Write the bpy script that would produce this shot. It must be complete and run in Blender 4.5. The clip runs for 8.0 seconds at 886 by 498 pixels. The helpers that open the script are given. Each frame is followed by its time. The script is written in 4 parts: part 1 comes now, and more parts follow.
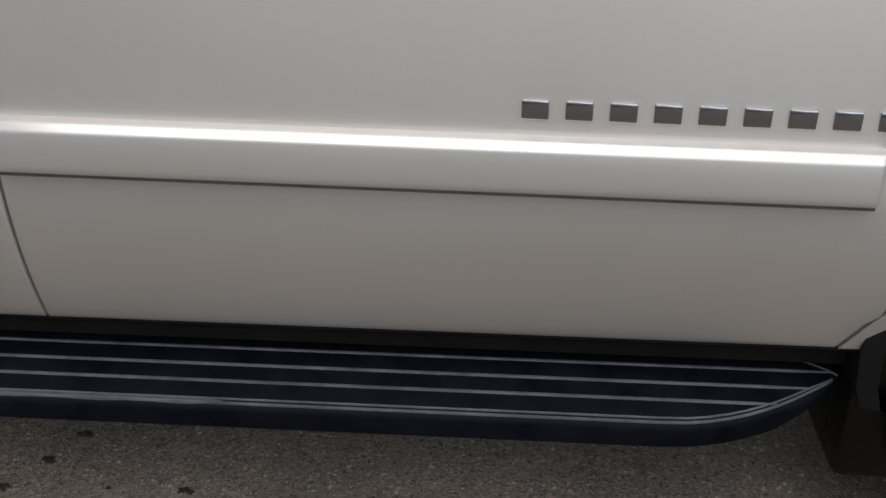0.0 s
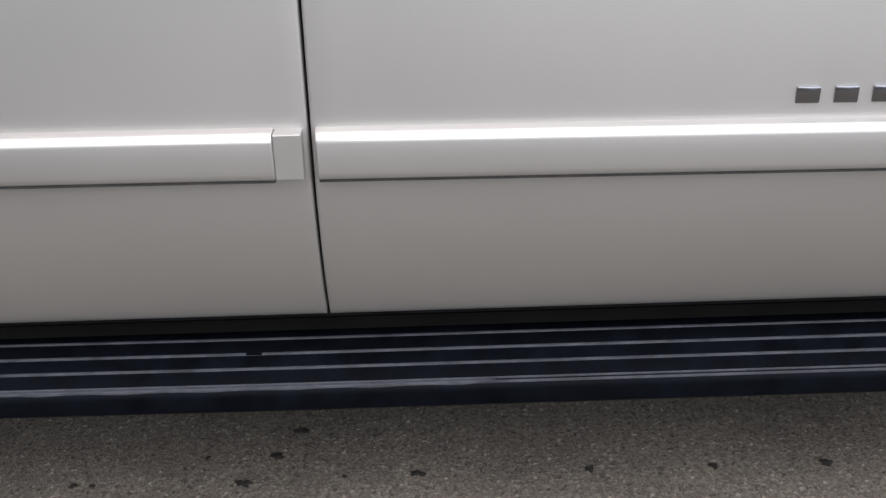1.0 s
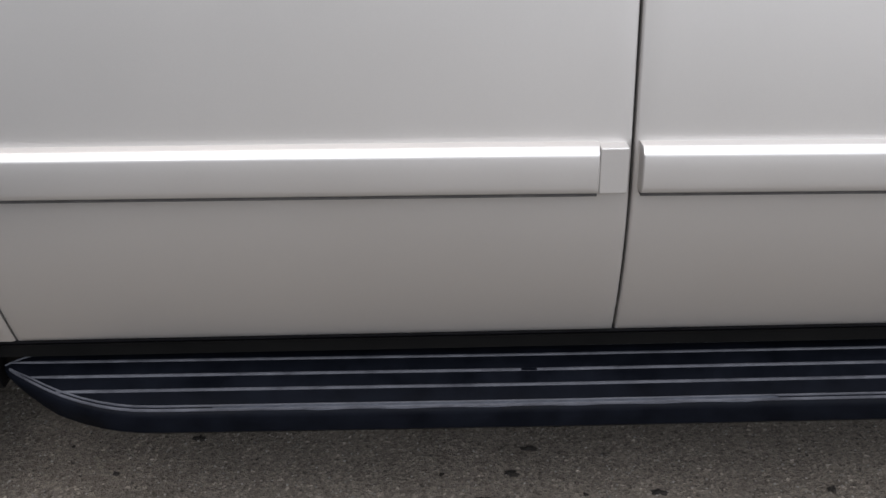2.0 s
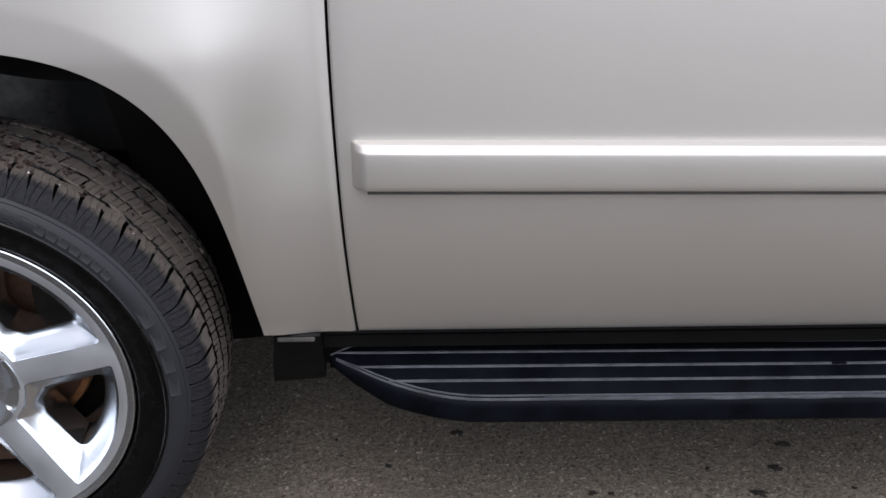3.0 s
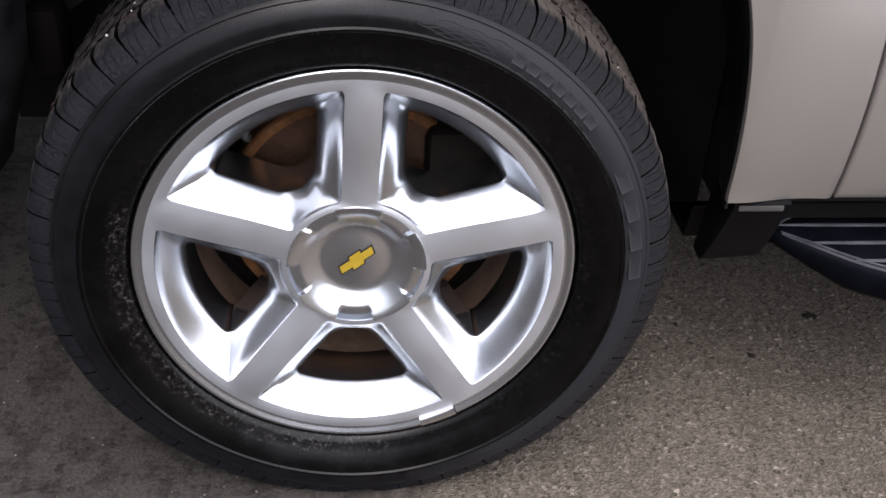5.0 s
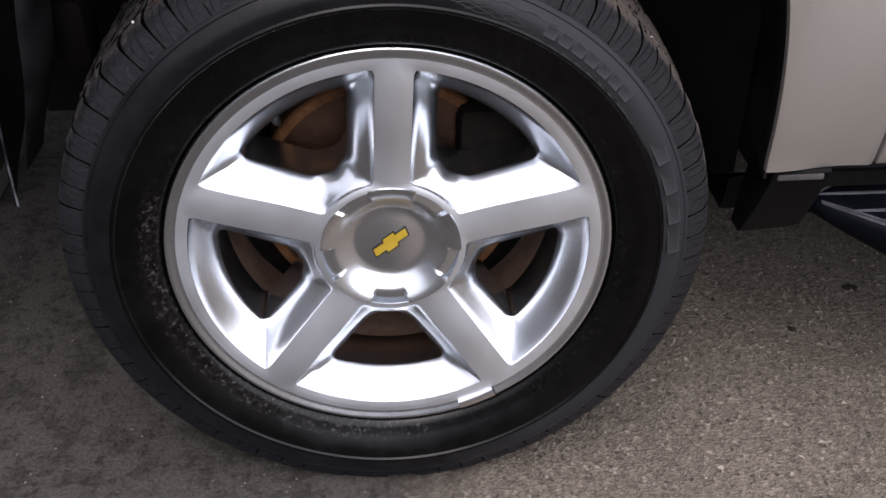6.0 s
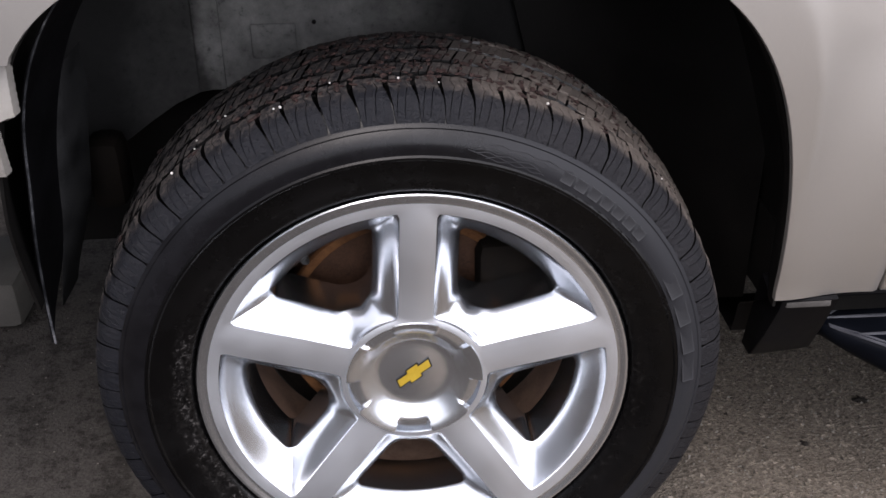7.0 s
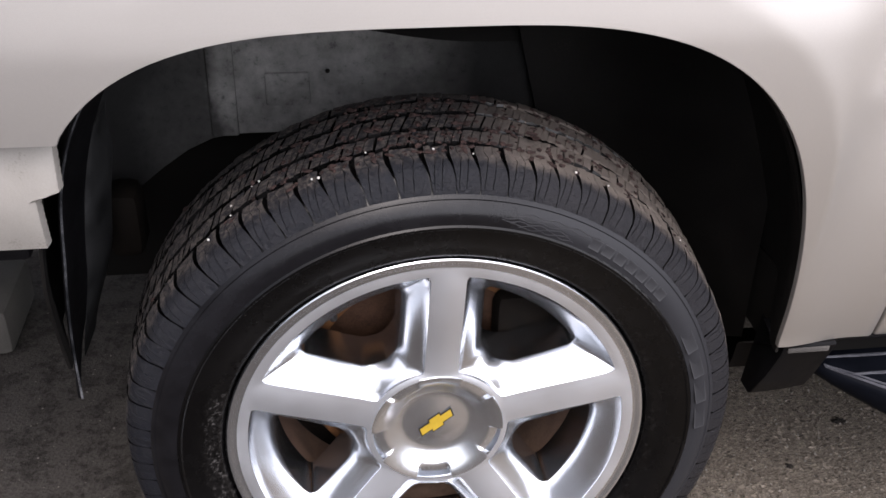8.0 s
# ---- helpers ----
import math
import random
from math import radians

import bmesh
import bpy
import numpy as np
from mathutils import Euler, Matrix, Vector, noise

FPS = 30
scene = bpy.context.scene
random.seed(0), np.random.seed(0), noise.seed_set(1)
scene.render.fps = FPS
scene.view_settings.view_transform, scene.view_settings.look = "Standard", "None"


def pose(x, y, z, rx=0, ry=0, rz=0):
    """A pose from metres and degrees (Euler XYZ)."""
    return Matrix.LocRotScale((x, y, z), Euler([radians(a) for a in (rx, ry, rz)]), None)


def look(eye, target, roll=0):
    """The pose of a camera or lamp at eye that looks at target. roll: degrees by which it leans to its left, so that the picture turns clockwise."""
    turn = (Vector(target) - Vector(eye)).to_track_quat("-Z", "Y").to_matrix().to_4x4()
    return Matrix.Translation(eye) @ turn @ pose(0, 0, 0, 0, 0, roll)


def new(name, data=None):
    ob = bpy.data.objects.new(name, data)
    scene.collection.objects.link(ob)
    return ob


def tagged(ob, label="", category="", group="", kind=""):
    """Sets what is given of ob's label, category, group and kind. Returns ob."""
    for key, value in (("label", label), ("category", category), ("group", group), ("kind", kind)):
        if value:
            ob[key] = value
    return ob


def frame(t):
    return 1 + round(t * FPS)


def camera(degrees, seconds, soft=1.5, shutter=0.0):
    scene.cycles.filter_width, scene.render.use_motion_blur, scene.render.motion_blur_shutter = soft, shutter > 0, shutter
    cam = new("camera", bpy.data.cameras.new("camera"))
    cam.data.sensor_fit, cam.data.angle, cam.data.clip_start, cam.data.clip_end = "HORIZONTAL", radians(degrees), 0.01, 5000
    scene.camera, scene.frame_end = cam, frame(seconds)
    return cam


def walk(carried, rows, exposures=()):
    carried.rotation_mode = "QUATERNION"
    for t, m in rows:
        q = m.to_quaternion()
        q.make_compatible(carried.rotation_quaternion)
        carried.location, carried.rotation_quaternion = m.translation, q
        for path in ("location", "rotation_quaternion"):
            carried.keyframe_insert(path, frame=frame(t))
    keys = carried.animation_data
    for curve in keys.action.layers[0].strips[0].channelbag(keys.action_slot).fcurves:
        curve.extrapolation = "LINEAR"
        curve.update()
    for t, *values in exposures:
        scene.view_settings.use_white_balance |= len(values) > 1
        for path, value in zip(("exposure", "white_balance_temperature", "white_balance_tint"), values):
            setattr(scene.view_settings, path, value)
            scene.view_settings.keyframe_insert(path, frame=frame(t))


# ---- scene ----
# ---------------------------------------------------------------- camera
def from_angles(x, y, z, yaw, pitch, roll):
    """A camera pose from its eye, its heading to the left of +y, its pitch upwards and its roll."""
    a, b = radians(yaw), radians(pitch)
    ahead = Vector((-math.sin(a) * math.cos(b), math.cos(a) * math.cos(b), math.sin(b)))
    eye = Vector((x, y, z))
    return look(eye, eye + ahead, roll)


cam = camera(46.0, 8.0, soft=1.5)
walk(cam, [
    (0, from_angles(2.299, -1.219, 1.308, 3.61, -29.22, 0.27)),
    (0.5, from_angles(2.066, -1.273, 1.344, 0.22, -29.09, 0.71)),
    (1, from_angles(1.782, -1.388, 1.355, -0.83, -28.66, -1.34)),
    (1.5, from_angles(1.548, -1.389, 1.341, -0.66, -27.79, 0.79)),
    (1.7, from_angles(1.462, -1.369, 1.342, -0.29, -27.65, -0.43)),
    (2.8, from_angles(0.834, -1.443, 1.351, -2.26, -26.15, 0.12)),
    (3, from_angles(0.714, -1.433, 1.339, -2.39, -26.34, 0.54)),
    (3.5, from_angles(0.440, -1.320, 1.309, 1.08, -27.48, 0.56)),
    (4, from_angles(0.211, -1.204, 1.278, -1.22, -28.83, 1.46)),
    (4.5, from_angles(0.034, -1.128, 1.209, -5.23, -31.64, 0.78)),
    (5, from_angles(-0.002, -1.070, 1.137, -5.81, -33.90, 2.82)),
    (5.2, from_angles(-0.008, -1.061, 1.115, -6.08, -34.66, 2.07)),
    (6.5, from_angles(-0.016, -1.063, 1.134, -3.54, -34.13, -0.50)),
    (7, from_angles(-0.035, -1.072, 1.196, -3.89, -29.83, -0.72)),
    (7.5, from_angles(-0.079, -1.068, 1.281, -4.67, -29.53, -0.61)),
    (8, from_angles(-0.141, -1.041, 1.306, -7.78, -31.25, 1.04)),
], exposures=[(0, 0.80, 6330, 8), (0.5, 0.94, 6150, 9.5), (1, 1.03, 6150, 10), (1.7, 1.06, 6150, 10), (2.8, 1.00, 6170, 11), (3.5, 1.11, 6210, 12), (4.5, 1.28, 6360, 14.5), (5.2, 1.24, 6400, 15.5), (6.5, 1.13, 6420, 16.5),
              (7, 1.34, 6450, 16), (7.5, 1.54, 6480, 16), (8, 1.66, 6520, 16)])

# ---------------------------------------------------------------- light
SUN_ELEV, SUN_TURN = 62.0, 200.0
world = bpy.data.worlds.new("overcast_sky")
scene.world = world
world.use_nodes = True
wn = world.node_tree.nodes
wn.clear()
sky = wn.new("ShaderNodeTexSky")
sky.sky_type = "NISHITA"
sky.sun_disc = False
sky.sun_elevation = radians(SUN_ELEV)
sky.sun_rotation = radians(SUN_TURN)
sky.air_density, sky.dust_density, sky.ozone_density = 1.0, 4.0, 0.6
grey = wn.new("ShaderNodeHueSaturation")
grey.inputs["Saturation"].default_value = 0.5
bg = wn.new("ShaderNodeBackground")
bg.inputs["Strength"].default_value = 0.085
wout = wn.new("ShaderNodeOutputWorld")
world.node_tree.links.new(sky.outputs[0], grey.inputs["Color"])
world.node_tree.links.new(grey.outputs[0], bg.inputs["Color"])
world.node_tree.links.new(bg.outputs[0], wout.inputs["Surface"])

sun_data = bpy.data.lights.new("sun", "SUN")
sun_data.energy, sun_data.angle, sun_data.color = 1.8, radians(105), (0.955, 0.965, 1.0)
sun = new("sun", sun_data)
sun.matrix_world = look((6.6, -5.6, 8.2), (0, 0, 0))


# ---------------------------------------------------------------- materials
def material(name):
    m = bpy.data.materials.new(name)
    m.use_nodes = True
    return m, m.node_tree.nodes, m.node_tree.links, m.node_tree.nodes["Principled BSDF"]


def noise_node(n, l, scale, detail=4.0, rough=0.6, coord="Object", stretch=None):
    tc = n.new("ShaderNodeTexCoord")
    tx = n.new("ShaderNodeTexNoise")
    tx.inputs["Scale"].default_value, tx.inputs["Detail"].default_value = scale, detail
    tx.inputs["Roughness"].default_value = rough
    if stretch:
        mp = n.new("ShaderNodeMapping")
        mp.inputs["Scale"].default_value = stretch
        l.new(tc.outputs[coord], mp.inputs[0])
        l.new(mp.outputs[0], tx.inputs[0])
    else:
        l.new(tc.outputs[coord], tx.inputs[0])
    return tx


def ramp(n, l, src, stops):
    r = n.new("ShaderNodeValToRGB")
    while len(r.color_ramp.elements) < len(stops):
        r.color_ramp.elements.new(0.5)
    for e, (p, c) in zip(r.color_ramp.elements, stops):
        e.position = p
        e.color = (*c, 1) if isinstance(c, tuple) else (c, c, c, 1)
    l.new(src, r.inputs[0])
    return r


def mix(n, l, fac, a, b, mode="MIX"):
    m = n.new("ShaderNodeMix")
    m.data_type, m.blend_type = "RGBA", mode
    for i, v in ((0, fac), (6, a), (7, b)):
        if hasattr(v, "links"):
            l.new(v, m.inputs[i])
        elif i == 0:
            m.inputs[0].default_value = v
        else:
            m.inputs[i].default_value = (*v, 1)
    return m.outputs[2]


def bump(n, l, height, strength, distance, bsdf, chain=None):
    b = n.new("ShaderNodeBump")
    b.inputs["Strength"].default_value, b.inputs["Distance"].default_value = strength, distance
    l.new(height, b.inputs["Height"])
    if chain:
        l.new(chain.outputs[0], b.inputs["Normal"])
    l.new(b.outputs[0], bsdf.inputs["Normal"])
    return b


def simple(name, stops, rough, scale=30.0, metallic=0.0, bump_s=0.1, bump_d=0.001, rough_var=0.12, coat=0.0, fine=400.0, spec=0.5):
    """A material whose colour, gloss and relief vary at a coarse and a fine scale."""
    m, n, l, b = material(name)
    big, small = noise_node(n, l, scale), noise_node(n, l, fine, 2.0)
    add = n.new("ShaderNodeMath")
    add.operation = "MULTIPLY_ADD"
    l.new(small.outputs[0], add.inputs[0])
    add.inputs[1].default_value = 0.35
    sub = n.new("ShaderNodeMath")
    sub.operation = "MULTIPLY_ADD"
    l.new(big.outputs[0], sub.inputs[0])
    sub.inputs[1].default_value, sub.inputs[2].default_value = 1.0, -0.17
    l.new(sub.outputs[0], add.inputs[2])
    l.new(ramp(n, l, add.outputs[0], stops).outputs[0], b.inputs["Base Color"])
    rr = ramp(n, l, big.outputs[0], [(0.3, max(0.02, rough - rough_var)), (0.7, min(1.0, rough + rough_var))])
    l.new(rr.outputs[0], b.inputs["Roughness"])
    b.inputs["Metallic"].default_value = metallic
    b.inputs["Coat Weight"].default_value = coat
    b.inputs["Specular IOR Level"].default_value = spec
    if bump_s:
        bump(n, l, add.outputs[0], bump_s, bump_d, b)
    return m


def make_paint():
    """Champagne-silver metallic car paint with fine flake under a clear coat."""
    m, n, l, b = material("champagne_metallic_paint")
    flake = n.new("ShaderNodeTexVoronoi")
    flake.inputs["Scale"].default_value = 2600
    tc = n.new("ShaderNodeTexCoord")
    l.new(tc.outputs["Object"], flake.inputs["Vector"])
    dust = noise_node(n, l, 2.2, 5.0)
    base = ramp(n, l, flake.outputs["Color"], [(0.0, (0.50, 0.477, 0.452)), (1.0, (0.555, 0.530, 0.501))])
    film = ramp(n, l, dust.outputs[0], [(0.42, 0.0), (0.75, 0.22)])
    l.new(mix(n, l, film.outputs[0], base.outputs[0], (0.47, 0.44, 0.41)), b.inputs["Base Color"])
    b.inputs["Metallic"].default_value = 0.78
    r = ramp(n, l, dust.outputs[0], [(0.3, 0.40), (0.75, 0.49)])
    l.new(r.outputs[0], b.inputs["Roughness"])
    b.inputs["Coat Weight"].default_value = 0.45
    cr = ramp(n, l, dust.outputs[0], [(0.3, 0.07), (0.75, 0.17)])
    l.new(cr.outputs[0], b.inputs["Coat Roughness"])
    peel = noise_node(n, l, 300, 1.0)
    bump(n, l, peel.outputs[0], 0.03, 0.0004, b)
    return m


def make_ground():
    """Worn asphalt with pale aggregate on one side, smoother and stained on the other."""
    m, n, l, b = material("worn_asphalt")
    tc = n.new("ShaderNodeTexCoord")
    stone = n.new("ShaderNodeTexVoronoi")
    stone.inputs["Scale"].default_value = 150
    l.new(tc.outputs["Object"], stone.inputs["Vector"])
    stone2 = n.new("ShaderNodeTexVoronoi")
    stone2.inputs["Scale"].default_value = 330
    l.new(tc.outputs["Object"], stone2.inputs["Vector"])
    tone = ramp(n, l, stone.outputs["Color"], [(0.08, (0.045, 0.041, 0.038)), (0.2, (0.16, 0.145, 0.13)), (0.7, (0.245, 0.224, 0.203)), (0.86, (0.33, 0.302, 0.275)), (0.97, (0.66, 0.62, 0.57))])
    tone2 = ramp(n, l, stone2.outputs["Color"], [(0.08, (0.05, 0.047, 0.043)), (0.3, (0.16, 0.148, 0.13)), (0.75, (0.24, 0.22, 0.195)), (1.0, (0.44, 0.41, 0.37))])
    coarse = mix(n, l, 0.35, tone.outputs[0], tone2.outputs[0])
    pits = ramp(n, l, noise_node(n, l, 100, 7.0, 0.78).outputs[0], [(0.34, (0.38, 0.365, 0.35)), (0.52, (0.97, 0.955, 0.94))])
    coarse = mix(n, l, 1.0, coarse, pits.outputs[0], "MULTIPLY")
    wide = noise_node(n, l, 3.0, 6.0)
    shade = ramp(n, l, wide.outputs[0], [(0.3, (0.635, 0.596, 0.543)), (0.7, (0.95, 0.895, 0.818))])
    coarse = mix(n, l, 1.0, coarse, shade.outputs[0], "MULTIPLY")
    # the smoother, stained stretch
    fine = noise_node(n, l, 160, 6.0)
    plain = ramp(n, l, fine.outputs[0], [(0.3, (0.045, 0.040, 0.0355)), (0.7, (0.084, 0.0755, 0.0675))])
    blot = noise_node(n, l, 17, 8.0, 0.72)
    stain = ramp(n, l, blot.outputs[0], [(0.49, 0.0), (0.58, 0.6)])
    smooth = mix(n, l, stain.outputs[0], plain.outputs[0], (0.022, 0.019, 0.016))
    crumb = ramp(n, l, noise_node(n, l, 75, 5.0, 0.7).outputs[0], [(0.50, 0.0), (0.58, 0.75)])
    near = ramp(n, l, blot.outputs[0], [(0.44, 0.1), (0.54, 1.0)])
    fleck = n.new("ShaderNodeMath")
    fleck.operation = "MULTIPLY"
    l.new(crumb.outputs[0], fleck.inputs[0])
    l.new(near.outputs[0], fleck.inputs[1])
    smooth = mix(n, l, fleck.outputs[0], smooth, (0.018, 0.015, 0.012))
    sep = n.new("ShaderNodeSeparateXYZ")
    l.new(tc.outputs["Object"], sep.inputs[0])
    wob = noise_node(n, l, 6, 5.0)
    edge = n.new("ShaderNodeMath")
    edge.operation = "MULTIPLY_ADD"
    l.new(wob.outputs[0], edge.inputs[0])
    edge.inputs[1].default_value = 0.35
    l.new(sep.outputs["X"], edge.inputs[2])
    side = ramp(n, l, edge.outputs[0], [(0.20, 0.0), (0.34, 1.0)])
    l.new(mix(n, l, side.outputs[0], smooth, coarse), b.inputs["Base Color"])
    b.inputs["Roughness"].default_value = 0.92
    b.inputs["Specular IOR Level"].default_value = 0.25
    h = mix(n, l, 0.5, stone.outputs["Distance"], stone2.outputs["Distance"])
    hs = mix(n, l, side.outputs[0], fine.outputs[0], h)
    b1 = bump(n, l, wide.outputs[0], 0.3, 0.02, b)
    bump(n, l, hs, 0.9, 0.006, b, b1)
    return m


def make_metal(name, base, rough, brushed=0.0, wavy=0.0):
    m, n, l, b = material(name)
    wear = noise_node(n, l, 9, 5.0)
    c = ramp(n, l, wear.outputs[0], [(0.3, tuple(v * 0.965 for v in base)), (0.7, base)])
    l.new(c.outputs[0], b.inputs["Base Color"])
    b.inputs["Metallic"].default_value = 1.0
    r = ramp(n, l, wear.outputs[0], [(0.3, rough * 0.9), (0.75, rough * 1.15)])
    l.new(r.outputs[0], b.inputs["Roughness"])
    if brushed:
        g = noise_node(n, l, 900, 2.0)
        first = bump(n, l, g.outputs[0], brushed, 0.0003, b)
        if wavy:
            bump(n, l, noise_node(n, l, 30, 3.0).outputs[0], wavy, 0.004, b, first)
    return m


def make_tyre(name, tone, dust, rough, spec=0.5, residue=False, scale=14, worn=False, pale_side=None):
    """Black rubber, its dust gathered in blotches."""
    m, n, l, b = material(name)
    blot, grain = noise_node(n, l, scale, 8.0, 0.7), noise_node(n, l, 500, 3.0)
    f = ramp(n, l, blot.outputs[0], [(0.44, 0.03), (0.64, 0.7)] if worn else [(0.38, 0.05), (0.72, 0.85)])
    cover, gloss = f.outputs[0], None
    if worn:
        # road dust and clods on the running surface, clean rubber down the shoulder
        tc, sep = n.new("ShaderNodeTexCoord"), n.new("ShaderNodeSeparateXYZ")
        l.new(tc.outputs["Object"], sep.inputs[0])
        edge = n.new("ShaderNodeMath")
        edge.operation = "MULTIPLY_ADD"
        l.new(noise_node(n, l, 45, 6.0, 0.7).outputs[0], edge.inputs[0])
        edge.inputs[1].default_value = 0.035
        l.new(sep.outputs["Y"], edge.inputs[2])
        run = ramp(n, l, edge.outputs[0], [(0.026, 0.05), (0.040, 1.0)])
        both = n.new("ShaderNodeMath")
        both.operation = "MULTIPLY"
        part_way = n.new("ShaderNodeMath")
        part_way.operation = "MULTIPLY_ADD"
        l.new(noise_node(n, l, 30, 6.0, 0.7).outputs[0], part_way.inputs[0])
        part_way.inputs[1].default_value = 0.16
        l.new(sep.outputs["X"], part_way.inputs[2])
        thick = ramp(n, l, part_way.outputs[0], [(0.08, 0.0), (0.20, 0.85)])
        most = n.new("ShaderNodeMath")
        most.operation = "MAXIMUM"
        l.new(f.outputs[0], most.inputs[0])
        l.new(thick.outputs[0], most.inputs[1])
        l.new(most.outputs[0], both.inputs[0])
        l.new(run.outputs[0], both.inputs[1])
        cover = both.outputs[0]
        gloss = ramp(n, l, run.outputs[0], [(0.0, 0.40), (1.0, rough)])
    hue = mix(n, l, cover, tone, dust)
    if pale_side:
        # the wall turns paler and rougher towards +x
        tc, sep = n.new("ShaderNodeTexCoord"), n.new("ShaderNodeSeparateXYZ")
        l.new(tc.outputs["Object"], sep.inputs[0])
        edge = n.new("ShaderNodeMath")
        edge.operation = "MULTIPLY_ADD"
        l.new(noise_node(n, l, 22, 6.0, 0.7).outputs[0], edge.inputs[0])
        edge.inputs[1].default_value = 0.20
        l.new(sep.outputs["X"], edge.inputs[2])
        paler = ramp(n, l, edge.outputs[0], [(0.14, 0.0), (0.30, 1.0)])
        hue = mix(n, l, paler.outputs[0], hue, pale_side)
        gloss = ramp(n, l, paler.outputs[0], [(0.0, rough), (1.0, 0.5)])
    l.new(hue, b.inputs["Base Color"])
    r = gloss or ramp(n, l, blot.outputs[0], [(0.35, rough), (0.75, min(1, rough + 0.18))])
    l.new(r.outputs[0], b.inputs["Roughness"])
    b.inputs["Specular IOR Level"].default_value = spec
    if residue:
        # chalky dried dressing and scuffs beside the rim, thickest low on the front side
        tc, sep = n.new("ShaderNodeTexCoord"), n.new("ShaderNodeSeparateXYZ")
        l.new(tc.outputs["Object"], sep.inputs[0])
        flat = n.new("ShaderNodeCombineXYZ")
        l.new(sep.outputs["X"], flat.inputs["X"])
        l.new(sep.outputs["Z"], flat.inputs["Z"])
        rad = n.new("ShaderNodeVectorMath")
        rad.operation = "LENGTH"
        l.new(flat.outputs[0], rad.inputs[0])
        ring = ramp(n, l, rad.outputs["Value"], [(0.278, 0.0), (0.283, 1.0), (0.296, 0.8), (0.306, 0.0)])
        low = n.new("ShaderNodeMath")
        low.operation = "MULTIPLY_ADD"
        l.new(sep.outputs["Z"], low.inputs[0])
        low.inputs[1].default_value = 0.8
        l.new(sep.outputs["X"], low.inputs[2])
        side = ramp(n, l, low.outputs[0], [(0.0, 1.0), (0.02, 0.12)])
        flip = n.new("ShaderNodeMath")
        flip.operation = "ADD"
        l.new(low.outputs[0], flip.inputs[0])
        flip.inputs[1].default_value = 0.20
        l.new(flip.outputs[0], side.inputs[0])
        fleck = ramp(n, l, noise_node(n, l, 150, 6.0, 0.75).outputs[0], [(0.44, 0.0), (0.57, 0.035), (0.70, 0.42)])
        one = n.new("ShaderNodeMath")
        one.operation = "MULTIPLY"
        l.new(ring.outputs[0], one.inputs[0])
        l.new(side.outputs[0], one.inputs[1])
        two = n.new("ShaderNodeMath")
        two.operation = "MULTIPLY"
        l.new(one.outputs[0], two.inputs[0])
        l.new(fleck.outputs[0], two.inputs[1])
        was = b.inputs["Base Color"].links[0].from_socket
        l.new(mix(n, l, two.outputs[0], was, (0.30, 0.28, 0.27)), b.inputs["Base Color"])
    rough_skin = bump(n, l, grain.outputs[0], 0.15, 0.0008, b)
    if worn:
        bump(n, l, blot.outputs[0], 0.8, 0.005, b, rough_skin)
    return m


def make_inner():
    """Black inner panel under road dust, grey in its middle and fading to black towards both ends."""
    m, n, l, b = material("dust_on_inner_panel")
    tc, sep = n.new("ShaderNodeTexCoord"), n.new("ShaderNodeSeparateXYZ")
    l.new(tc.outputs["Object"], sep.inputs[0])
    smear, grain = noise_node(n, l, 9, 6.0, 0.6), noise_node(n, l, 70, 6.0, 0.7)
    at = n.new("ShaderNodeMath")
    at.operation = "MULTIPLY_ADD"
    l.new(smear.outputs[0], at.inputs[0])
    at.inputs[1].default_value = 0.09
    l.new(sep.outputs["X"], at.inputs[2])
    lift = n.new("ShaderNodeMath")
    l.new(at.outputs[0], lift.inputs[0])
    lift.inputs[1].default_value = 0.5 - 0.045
    x_fade = ramp(n, l, lift.outputs[0], [(0.10, 0.03), (0.15, 0.16), (0.205, 0.20), (0.225, 1.0), (0.42, 1.0), (0.60, 0.03)])
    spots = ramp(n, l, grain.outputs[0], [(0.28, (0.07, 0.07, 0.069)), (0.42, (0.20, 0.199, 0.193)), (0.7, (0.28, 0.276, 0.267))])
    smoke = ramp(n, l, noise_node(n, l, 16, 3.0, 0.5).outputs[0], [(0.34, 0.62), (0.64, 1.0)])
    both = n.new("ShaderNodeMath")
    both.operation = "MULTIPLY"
    l.new(x_fade.outputs[0], both.inputs[0])
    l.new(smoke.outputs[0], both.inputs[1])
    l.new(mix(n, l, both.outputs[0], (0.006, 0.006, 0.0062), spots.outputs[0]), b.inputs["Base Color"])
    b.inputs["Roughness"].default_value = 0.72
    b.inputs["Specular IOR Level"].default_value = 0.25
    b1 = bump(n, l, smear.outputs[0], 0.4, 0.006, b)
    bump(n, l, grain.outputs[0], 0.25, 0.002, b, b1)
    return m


PAINT = make_paint()
GROUND = make_ground()
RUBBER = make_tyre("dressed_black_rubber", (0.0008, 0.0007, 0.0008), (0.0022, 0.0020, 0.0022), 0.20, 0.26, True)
SIDEWALL = make_tyre("dull_sidewall_rubber", (0.0040, 0.0038, 0.0046), (0.010, 0.0098, 0.0115), 0.24, 0.24, scale=24, pale_side=(0.018, 0.0185, 0.0215))
RAISED = make_tyre("scuffed_raised_rubber", (0.020, 0.0203, 0.023), (0.036, 0.0362, 0.039), 0.5, 0.3, scale=40)
PALE_WALL = make_tyre("pale_side_rubber", (0.013, 0.0133, 0.0155), (0.019, 0.0193, 0.022), 0.5, 0.3, scale=24)
TREAD = make_tyre("dusty_tread_rubber", (0.0058, 0.0066, 0.0100), (0.138, 0.116, 0.100), 0.75, 0.28, scale=150, worn=True)
